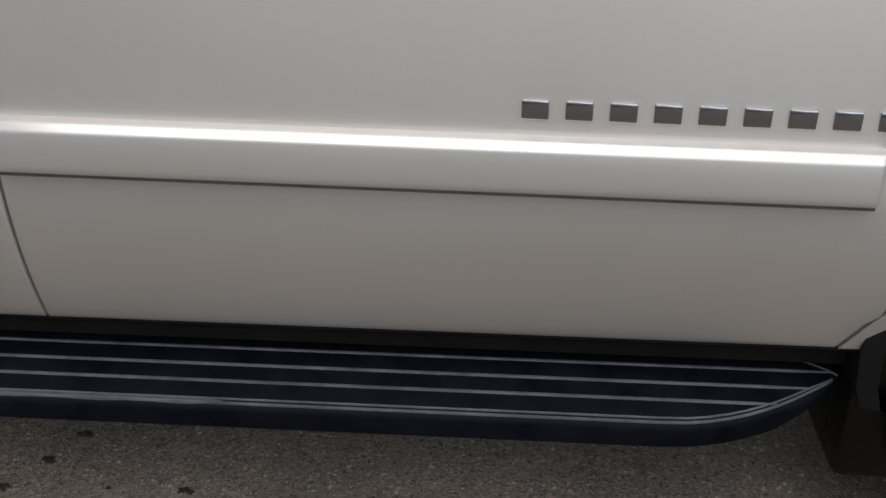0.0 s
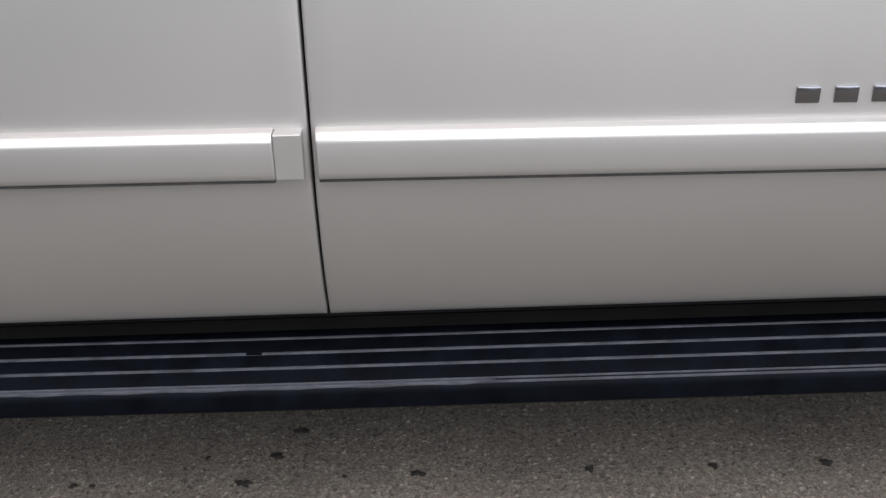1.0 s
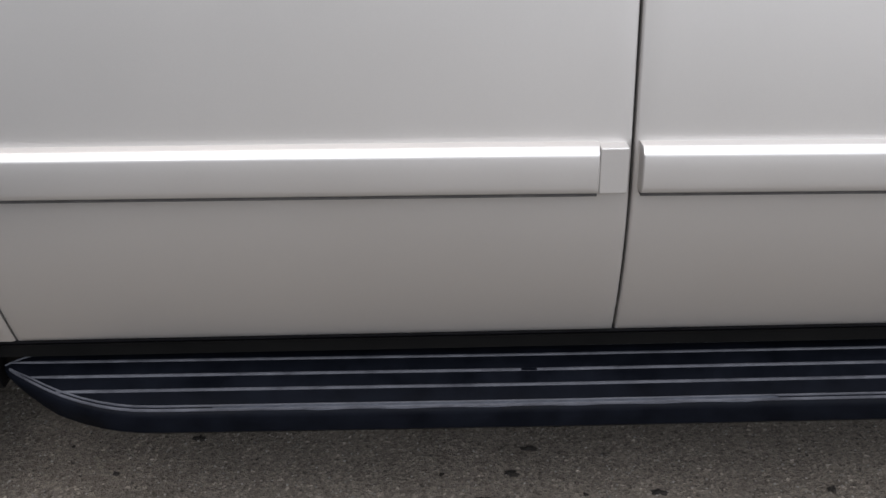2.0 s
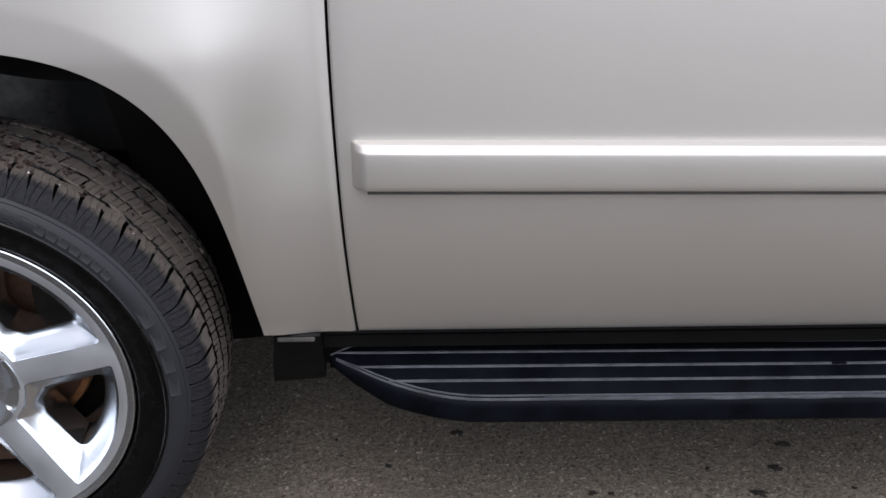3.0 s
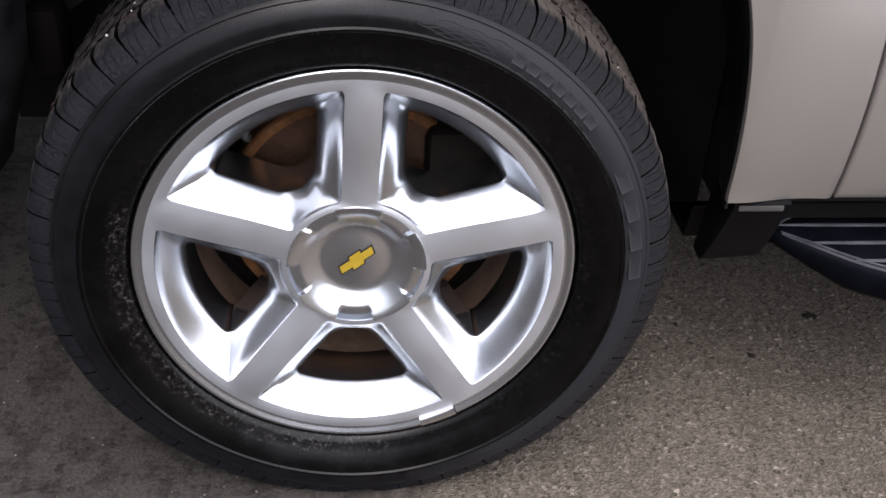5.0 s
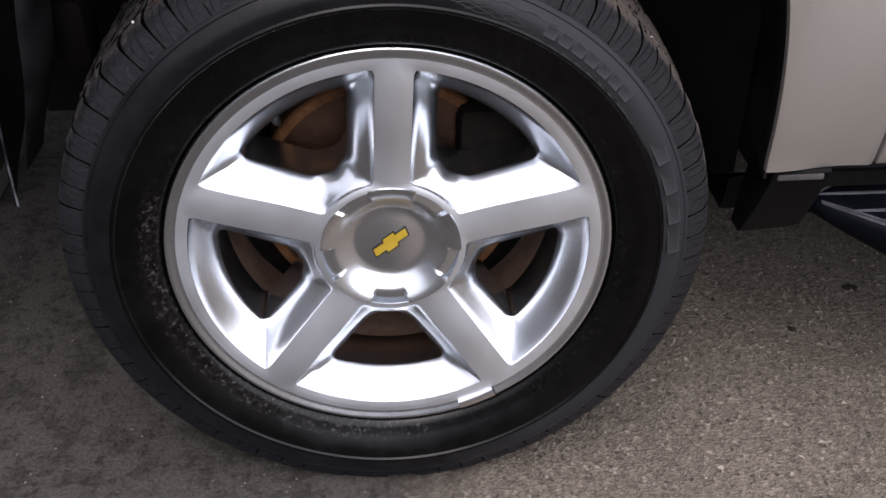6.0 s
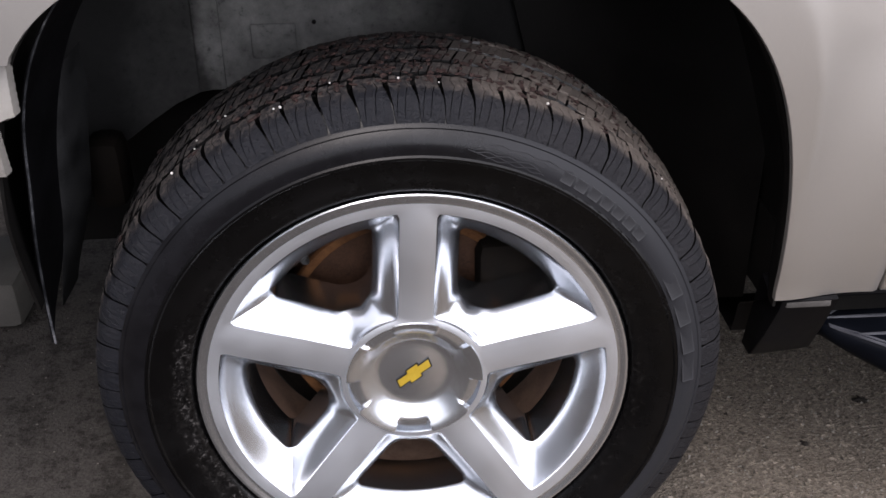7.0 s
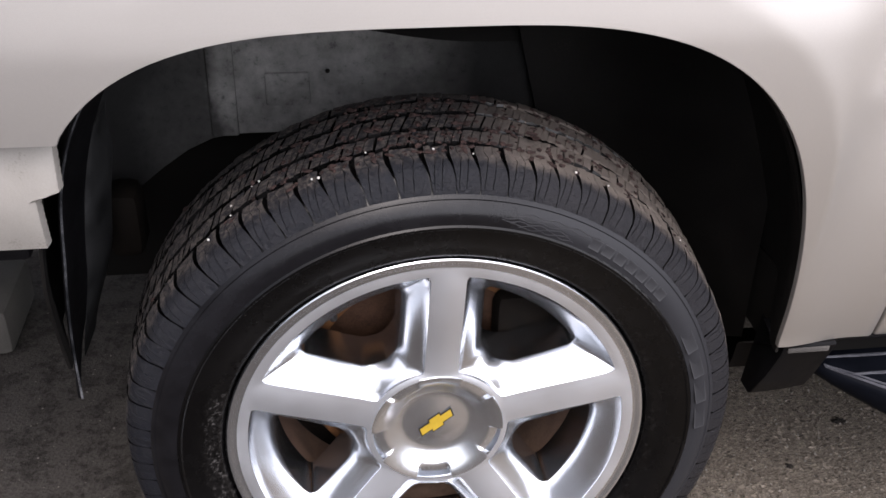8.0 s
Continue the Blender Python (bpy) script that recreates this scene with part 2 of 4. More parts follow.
ALLOY = make_metal("polished_aluminium", (0.72, 0.745, 0.785), 0.23, 0.015, 0.03)
ALLOY_FACE = make_metal("machined_aluminium", (0.84, 0.87, 0.92), 0.46, 0.08)
CHROME = make_metal("chrome", (0.84, 0.84, 0.86), 0.17)
SATIN = make_metal("satin_chrome", (0.86, 0.89, 0.93), 0.22)
BADGE = make_metal("dulled_chrome", (0.34, 0.34, 0.36), 0.16)
RUST = simple("rusty_iron", [(0.3, (0.018, 0.010, 0.007)), (0.7, (0.072, 0.037, 0.022))], 0.55, 18, 0.3, 0.4, 0.002, spec=0.1)
RUST_BRIGHT = simple("fresh_rust", [(0.3, (0.07, 0.031, 0.013)), (0.7, (0.17, 0.078, 0.032))], 0.8, 40, 0.0, 0.4, 0.001, spec=0.1)
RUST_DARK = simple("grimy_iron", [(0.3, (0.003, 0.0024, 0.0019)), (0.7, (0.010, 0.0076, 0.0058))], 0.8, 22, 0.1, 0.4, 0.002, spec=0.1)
STEEL = simple("dull_steel", [(0.3, (0.09, 0.082, 0.075)), (0.7, (0.18, 0.168, 0.155))], 0.55, 20, 0.7, 0.2, 0.001)
BARREL = simple("brake_dust_on_alloy", [(0.3, (0.16, 0.10, 0.072)), (0.7, (0.28, 0.185, 0.135))], 0.5, 25, 0.25, 0.2, 0.001, spec=0.1)
PLASTIC = simple("black_plastic", [(0.3, (0.0026, 0.0025, 0.0029)), (0.7, (0.0056, 0.0054, 0.0062))], 0.45, 12, 0.0, 0.25, 0.0008, spec=0.08)
BOARD = simple("blue_black_step_rubber", [(0.3, (0.0019, 0.0023, 0.0036)), (0.7, (0.0043, 0.0052, 0.0080))], 0.5, 16, 0.0, 0.2, 0.0008, spec=0.035)
# worn rib rubber, paled further for the sky light the ribs catch
RIB_LIT = simple("sky_paled_rib_rubber", [(0.3, (0.034, 0.035, 0.042)), (0.7, (0.080, 0.082, 0.094))], 0.5, 22, 0.0, 0.2, 0.0006)
SCUFF = simple("rubbed_step_rubber", [(0.3, (0.016, 0.018, 0.024)), (0.7, (0.045, 0.049, 0.060))], 0.55, 30, 0.0, 0.2, 0.0006, spec=0.2)
# grey standing in for the strips' shadow line and the sill end's highlight
LINE_GREY = simple("shadow_and_glint_grey", [(0.3, (0.045, 0.042, 0.040)), (0.7, (0.085, 0.080, 0.075))], 0.7, 20, spec=0.2)
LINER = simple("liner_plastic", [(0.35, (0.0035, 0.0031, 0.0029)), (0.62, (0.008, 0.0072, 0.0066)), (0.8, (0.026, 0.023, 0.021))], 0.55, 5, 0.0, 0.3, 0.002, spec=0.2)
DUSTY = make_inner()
PALE_EDGE = simple("pale_liner_edge", [(0.40, (0.012, 0.013, 0.015)), (0.58, (0.05, 0.052, 0.057)), (0.80, (0.20, 0.20, 0.21))], 0.6, 38, spec=0.2)
FOLD = simple("grey_worn_plastic", [(0.3, (0.006, 0.0062, 0.0064)), (0.7, (0.034, 0.0345, 0.0355))], 0.55, 14, spec=0.1)
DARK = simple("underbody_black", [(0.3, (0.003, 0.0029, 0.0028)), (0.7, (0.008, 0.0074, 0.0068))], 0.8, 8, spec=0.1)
BUMPER = simple("scraped_pale_paint", [(0.22, (0.15, 0.137, 0.122)), (0.36, (0.255, 0.240, 0.219)), (0.75, (0.29, 0.274, 0.252))], 0.42, 12, 0.0, 0.25, 0.002)
YELLOW = simple("gold_enamel", [(0.3, (0.50, 0.33, 0.03)), (0.7, (0.62, 0.43, 0.05))], 0.35, 60, 0.3, 0.05)
INK = simple("black_enamel", [(0.3, (0.012, 0.012, 0.012)), (0.7, (0.02, 0.02, 0.02))], 0.4, 60)
STONE = simple("crushed_stone", [(0.3, (0.10, 0.092, 0.080)), (0.6, (0.20, 0.182, 0.158)), (0.8, (0.36, 0.335, 0.30))], 0.9, 60)
STONE_PALE = simple("pale_grit", [(0.3, (0.45, 0.43, 0.40)), (0.7, (0.65, 0.63, 0.60))], 0.8, 60)
CRUMB = simple("damp_earth", [(0.35, (0.010, 0.007, 0.007)), (0.7, (0.060, 0.036, 0.032))], 0.85, 220, spec=0.2)
CHIP = simple("tar_chip", [(0.3, (0.012, 0.011, 0.010)), (0.7, (0.035, 0.030, 0.026))], 0.85, 80, spec=0.1)
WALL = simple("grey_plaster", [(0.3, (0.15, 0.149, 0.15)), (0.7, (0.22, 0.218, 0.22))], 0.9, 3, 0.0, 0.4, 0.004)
CONCRETE = simple("cast_concrete", [(0.3, (0.07, 0.065, 0.058)), (0.7, (0.12, 0.112, 0.101))], 0.9, 9, 0.0, 0.4, 0.004)


# ---------------------------------------------------------------- mesh helpers
def part(name, bm, mat, parent=None, label="", smooth=True, angle=35, sharp=None):
    """Links a bmesh as one mesh object, under a thing or a part where one is given."""
    me = bpy.data.meshes.new(name)
    bmesh.ops.recalc_face_normals(bm, faces=bm.faces)
    if smooth:
        for f in bm.faces:
            f.smooth = True
        for e in bm.edges:
            if len(e.link_faces) == 2 and (sharp(e) if sharp else e.calc_face_angle(0) > radians(angle)):
                e.smooth = False
    bm.to_mesh(me)
    bm.free()
    for m in mat if isinstance(mat, (list, tuple)) else (mat,):
        me.materials.append(m)
    ob = new(name, me)
    if parent:
        ob.parent = parent
    if label:
        tagged(ob, label)
    return ob


def grid(rows, closed=False, bm=None, mat=0):
    """A quad sheet through rows of points; closed joins each row's end to its start."""
    bm = bm or bmesh.new()
    vs = [[bm.verts.new(p) for p in row] for row in rows]
    for a, b in zip(vs, vs[1:]):
        n = len(a)
        for i in range(n if closed else n - 1):
            j = (i + 1) % n
            quad = [a[i], a[j], b[j], b[i]]
            if len({tuple(round(c, 6) for c in v.co) for v in quad}) >= 3:
                bm.faces.new(quad).material_index = mat
    return bm


def weld(bm, d=0.00002):
    bmesh.ops.remove_doubles(bm, verts=bm.verts, dist=d)
    return bm


def lathe(profile, steps=96, centre=(0, 0), bm=None, mat=0):
    """A turned body about the y axis from (radius, y) pairs."""
    rows = []
    for r, y in profile:
        rows.append([(centre[0] + r * math.cos(2 * math.pi * i / steps), y, centre[1] + r * math.sin(2 * math.pi * i / steps)) for i in range(steps)])
    return grid(rows, True, bm, mat)


def block(size, at, bevel=0.003, bm=None, turn=None):
    bm = bm or bmesh.new()
    made = bmesh.ops.create_cube(bm, size=1.0)["verts"]
    m = Matrix.Translation(at) @ (turn or Matrix.Identity(4)) @ Matrix.Diagonal((*size, 1))
    bmesh.ops.transform(bm, matrix=m, verts=made)
    if bevel:
        es = list({e for v in made for e in v.link_edges})
        bmesh.ops.bevel(bm, geom=es, offset=bevel, segments=2, affect="EDGES", profile=0.5)
    return bm


def solid(rows, shift):
    """A sheet with a thickness: rows of points, and the same rows moved by shift(point), joined round the border."""
    back = [[tuple(Vector(p) + Vector(shift(p))) for p in row] for row in rows]
    bm = grid(rows)
    grid(list(reversed(back)), bm=bm)
    grid([rows[0], back[0]], bm=bm)
    grid([rows[-1], back[-1]], bm=bm)
    grid([[r[0] for r in rows], [r[0] for r in back]], bm=bm)
    grid([[r[-1] for r in rows], [r[-1] for r in back]], bm=bm)
    return weld(bm, 0.00005)


def smoothstep(a, b, v):
    t = min(1, max(0, (v - a) / (b - a)))
    return t * t * (3 - 2 * t)


# ---------------------------------------------------------------- ground
bm = bmesh.new()
grid([[(x, y, 0) for x in (-300, -6, -2, 0, 2, 4, 8, 300)] for y in (-300, -6, -2, 0, 2, 6, 300)], bm=bm)
ground = tagged(part("ground", bm, GROUND), "worn grey-brown asphalt with pale aggregate and dark stains", "ground", kind="structure")


# plain wall added behind the camera, across the drive, to dim low sky light
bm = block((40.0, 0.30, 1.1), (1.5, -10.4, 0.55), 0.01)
tagged(part("wall_south", bm, WALL, smooth=False), "low plain grey plastered wall added out of view across the drive", "wall", kind="structure")


# plain wall added ahead of the car, to cut light from the -x side
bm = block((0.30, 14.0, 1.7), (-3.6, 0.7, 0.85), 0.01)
tagged(part("wall_west", bm, WALL, smooth=False), "low plain grey plastered wall added ahead of the car to cut light", "wall", kind="structure")


# ---------------------------------------------------------------- the car
suv = tagged(new("suv"), "champagne-silver full-size SUV with black running boards and polished wheels", "car")
WZ = 0.380          # height of the wheel centres
FX, RX = 0.0, 3.302  # front and rear wheel centres along the car
BELT = 1.12


def skin(z):
    """How far in the body side lies at a height."""
    low = 0.051 * max(0, (0.705 - z) / 0.265) ** 2.0
    high = 0.085 * max(0, z - 0.70) ** 1.15
    return 0.027 + low + high


def gap_front(z):
    return 0.606 + 0.028 * max(0, (1.0 - z) / 0.558) ** 1.6


def gap_mid(z):
    return 1.612


def gap_rear(z):
    if z < 0.50:
        return 2.828 - (0.5 - z) * 0.52
    return min(3.02, RX - math.sqrt(max(0, 0.225 - (z - 0.40) ** 2)))


def door(name, left, right, label):
    """A door skin with rolled edges between two shut lines."""
    zs = [0.437, 0.437, 0.438, 0.441, 0.446] + [0.446 + (BELT - 0.446) * i / 44 for i in range(1, 45)]
    ins = [0.024, 0.006, 0.002, 0.0005, 0] + [0] * 44
    rows = []
    for z, deep in zip(zs, ins):
        a, b = left(z) + 0.0021, right(z) - 0.0021
        offs = [(0, 0.024), (0, 0.005), (0.0008, 0.002), (0.0025, 0.0005), (0.005, 0)]
        xs = [(a + o, d) for o, d in offs] + [(a + (b - a) * i / 30, 0) for i in range(1, 30)] + [(b - o, d) for o, d in reversed(offs)]
        rows.append([(x, skin(z) + max(d, deep), z) for x, d in xs])
    return part(name, weld(grid(rows)), PAINT, suv, label)


front_door = door("front_door", gap_front, gap_mid, "champagne-silver front door")
rear_door = door("rear_door", gap_mid, gap_rear, "champagne-silver rear door with a chrome badge")


def arch(t, cx, left, right, base, tall, n_left=3.2, n_right=2.5, tuck=0.024):
    """A point of a wheel opening: t 0 at its rear foot, 1 at its front foot."""
    a = math.pi * t
    c, s = math.cos(a), math.sin(a)
    n = n_right if c > 0 else n_left
    k = (abs(c) ** n + abs(s) ** n) ** (-1 / n)
    x = cx + (right if c > 0 else left) * k * c
    if c > 0:
        x -= tuck * math.sin(math.pi * min(1, k * s / 0.95))
    return x, base + tall * k * s


def front_arch(t):
    return arch(t, 0.02, 0.478, 0.461, 0.444, 0.508, 3.9, 2.86, 0.020)


SEAM = 0.836  # where the wing ends above the bumper


def shade_foot(x):
    """Height at which the wheel housing passes into the dark band for the lip's shade."""
    return 0.766 + 0.060 * smoothstep(0.12, -0.30, x)


def lip_y(z):
    """How far in the edge of the front wheel opening lies: it flares outwards as it rises."""
    u = min(1.25, max(0.0, (z - 0.45) / 0.4))
    return 0.058 - 0.163 * u + 0.081 * u * u - 0.010 * u ** 3


RIM_LINE = [front_arch(i / 240) for i in range(241)]


def from_arch(x, z):
    return min(math.hypot(x - a, z - b) for a, b in RIM_LINE)


def wing_y(x, z, dist):
    """How far in the front wing lies: a band round the opening, a soft crease, then a slope back into the side."""
    reach = 0.008 + 0.050 * smoothstep(0.55, 0.90, z)
    lip = lip_y(z)
    over = -0.026 + 0.10 * max(0.0, z - 0.93) + 0.02 * max(0.0, 0.93 - z)
    s = smoothstep(0.60, 0.20, x)
    base = skin(z) * (1 - s) + over * s
    if dist <= reach:
        return lip + 0.02 * dist + 0.07 * max(0.0, z - 0.93)
    lip += 0.02 * reach + 0.07 * max(0.0, z - 0.93)
    k = 1 - math.exp(-((dist - reach) / (0.085 + 0.15 * smoothstep(0.78, 0.97, z))) ** 1.02)
    if x > 0.3:
        k = 1 - (1 - k) * (1 - smoothstep(0.18, 0.0, gap_front(z) - x))
    return lip + (base - lip) * k


def front_fender():
    """The front wing, from the door's shut line round the wheel opening to the nose."""
    pts = [front_arch(t / 110 * 0.97) for t in range(111)]
    pts = [p for p in pts if p[1] > SEAM or p[0] > 0]
    end = min((p for p in RIM_LINE if p[0] < 0), key=lambda p: abs(p[1] - SEAM))
    pts.append((end[0], SEAM))
    rows = []
    for x, z in pts:
        if x > 0.335:
            top = min(BELT, 0.437 + (z - 0.444) / (0.885 - 0.444) * (BELT - 0.437))
            o = (gap_front(top) - 0.0021, top)
        elif x > -0.22:
            o = (0.60 - (0.335 - x) / 0.555 * 1.6, BELT)
        else:
            o = (-1.0, SEAM + (BELT - SEAM) * smoothstep(0, 1, min(1, (z - SEAM) / 0.125)))
        far = math.hypot(o[0] - x, o[1] - z)
        y0 = wing_y(x, z, 0)
        row = [(x, y0 + 0.009, z), (x, y0 + 0.006, z), (x, y0 + 0.0015, z)]
        cuts = [v / far for v in (0, 0.0008, 0.0025, 0.006, 0.012, 0.02)]
        cuts += [(0.02 + (far - 0.02) * (k / 26) ** 1.3) / far for k in range(1, 27)]
        for s in cuts:
            px, pz = x + (o[0] - x) * s, z + (o[1] - z) * s
            y = wing_y(px, pz, from_arch(px, pz) if s > 0 else 0.0)
            if s == 0:
                y += 0.0012
            near = smoothstep(0.0, 0.005, gap_front(pz) - 0.0021 - px) if px > 0.3 else 1.0
            row.append((px, y + 0.0035 * (1 - near) ** 3, pz))
        px, py, pz = row[-1]
        row.append((px, py + 0.02, pz))
        rows.append(row)
    return part("front_fender", weld(grid(rows)), PAINT, suv, "champagne-silver front wing with a flared wheel opening", angle=50)


front_fender()


def rear_quarter():
    """The rear wing behind the rear door, with its wheel opening."""
    rows = []
    for i in range(61):
        t = i / 60
        x, z = arch(1 - t, RX + 0.01, 0.425, 0.455, 0.438, 0.46, 2.6, 2.6, 0.0)
        if t < 0.42:
            z2 = 0.437 + (BELT - 0.437) * (t / 0.42)
            o = (gap_rear(z2) + 0.0027, z2)
        elif t < 0.6:
            o = (3.02 + (t - 0.42) / 0.18 * 0.9, BELT)
        else:
            o = (3.95, BELT - (BELT - 0.44) * (t - 0.6) / 0.4)
        row = [(x, skin(z) + 0.05, z), (x, skin(z) + 0.003, z)]
        for s in (0, 0.02, 0.1, 0.25, 0.5, 0.75, 0.95, 1.0):
            px, pz = x + (o[0] - x) * s, z + (o[1] - z) * s
            row.append((px, skin(pz), pz))
        px, py, pz = row[-1]
        row.append((px, py + 0.02, pz))
        rows.append(row)
    return part("rear_fender", weld(grid(rows)), PAINT, suv, "champagne-silver rear wing", angle=50)


rear_quarter()

# inner structure that shuts the cabin, and the plain far side
bm = bmesh.new()
block((2.32, 0.02, 0.66), (1.69, 0.108, 0.775), 0.0, bm)
block((2.30, 1.72, 0.05), (1.72, 0.99, 0.40), 0.0, bm)
block((4.9, 0.5, 0.05), (1.45, 1.00, 0.42), 0.0, bm)
part("underbody", bm, DARK, suv, "black underbody", smooth=False)
bm = bmesh.new()
block((4.95, 1.86, 0.03), (1.475, 1.005, BELT - 0.005), 0.0, bm)
block((4.95, 0.03, 0.66), (1.475, 1.93, 0.78), 0.0, bm)
block((0.03, 1.84, 0.66), (3.94, 1.0, 0.78), 0.0, bm)
block((0.03, 1.84, 0.30), (-0.985, 1.0, 0.955), 0.0, bm)
part("body_shell", bm, PAINT, suv, "", smooth=False)


# mouldings along the doors
def moulding(x0, x1, round_front, round_rear, parent):
    prof = [(0.045, 0.7945), (0.0150, 0.7945), (0.0125, 0.7940), (0.0104, 0.7927), (0.0096, 0.7918), (0.0046, 0.7853), (0.0037, 0.7840), (0.0031, 0.7822), (0.0027, 0.7798),
            (0.0014, 0.768), (0.0008, 0.756), (0.0004, 0.744), (0.0003, 0.734), (0.0007, 0.729), (0.0020, 0.7250), (0.0050, 0.7228), (0.012, 0.7215), (0.045, 0.7215)]
    mid = 0.757
    drop = lambda x: 0.0062 * (x - 0.64) / 0.9 + 0.0033 * max(0, x - 1.45)
    if round_front:
        xs = [(x0 + round_front * (1 - math.cos(i / 8 * math.pi / 2)), 1 - math.sin(i / 8 * math.pi / 2)) for i in range(9)]
    else:
        xs = [(x0, 1.0), (x0, 0.12), (x0 + 0.0012, 0.03), (x0 + 0.003, 0)]
    xs += [(x0 + (x1 - x0) * i / 10, 0) for i in range(1, 10)]
    if round_rear:
        xs += [(x1 - round_rear * (1 - math.sin(i / 8 * math.pi / 2)), 1 - math.cos(i / 8 * math.pi / 2)) for i in range(9)]
    else:
        xs += [(x1 - 0.003, 0), (x1 - 0.0012, 0.03), (x1, 0.12), (x1, 1.0)]
    rows = []
    for x, k in xs:
        corner = k ** 4 * 0.010 if (round_front and x < x0 + 0.05) or (round_rear and x > x1 - 0.05) else 0
        rows.append([(x, y + (0.040 - y) * k, z - drop(x) + (mid - z) / 0.04 * corner) for y, z in prof])
    return part("moulding", weld(grid(rows)), PAINT, parent, "body-coloured rub strip", angle=28)


moulding(0.636, 1.5605, 0.026, 0, front_door)
moulding(1.6215, 2.786, 0, 0.014, rear_door)
# dark bar in place of the shadow line beneath each strip
for x0, x1, owner in ((0.660, 1.559, front_door), (1.623, 2.778, rear_door)):
    bm = block((x1 - x0, 0.020, 0.0048), ((x0 + x1) / 2, 0.0190, 0.7185), 0.0012)
    for v in bm.verts:
        v.co.z -= 0.0062 * (v.co.x - 0.64) / 0.9 + 0.0033 * max(0, v.co.x - 1.45)
    part("strip_seal", bm, LINE_GREY, owner, "shadow line under the strip, built as a dark bar")
# flat end cap of the front strip
bm = block((0.0415, 0.030, 0.0705), (1.5815, 0.0200, 0.7505), 0.0016, turn=Matrix.Rotation(radians(-2), 4, "X"))
part("moulding_end", bm, PAINT, front_door, "flat cap at the strip's end", smooth=False)

# badge on the rear door: plain chrome blocks, one for each character
for i in range(9):
    x = 2.319 + 0.0560 * i + 0.018
    z = 0.8150 - 0.0095 * (x - 2.30)
    bm = block((0.035, 0.009, 0.0265), (0, 0, 0), 0.0022)
    ob = part("badge_block", bm, BADGE, rear_door)
    ob.matrix_basis = Matrix.Translation((x, skin(z) + 0.0005, z)) @ Matrix.Shear("XZ", 4, (0.10, 0.0))

# bumper corner ahead of the wheel
rows = []
for i in range(41):
    z = 0.700 + 0.132 * i / 40
    edge = -0.440 + 0.0004 * math.sin(i * 2.3) + 0.026 * smoothstep(0.764, 0.772, z)
    bulge = 0.012 * math.sin(math.pi * i / 40)
    rows.append([(-1.0 + (edge + 1.0) * s, -0.006 - bulge * (1 if s < 0.995 else 0.6) + (0.012 if s == 1 else 0), z) for s in (0, 0.2, 0.4, 0.6, 0.75, 0.85, 0.92, 0.96, 0.985, 0.997, 1.0)])
bm = solid(rows, lambda p: (0, 0.004, 0))
bumper = part("front_bumper", bm, BUMPER, suv, "scraped pale bumper corner with a broken edge")
part("bumper_front", block((0.04, 1.84, 0.52), (-1.0, 1.0, 0.56), 0.01), PAINT, bumper, "bumper front")
part("bumper_lower", block((0.55, 0.05, 0.02), (-0.74, 0.03, 0.688), 0.006), PLASTIC, bumper, "black lower bumper edge")
part("bumper_beam", block((0.12, 1.5, 0.10), (-0.93, 0.95, 0.62), 0.02), DARK, bumper, "black bumper beam")


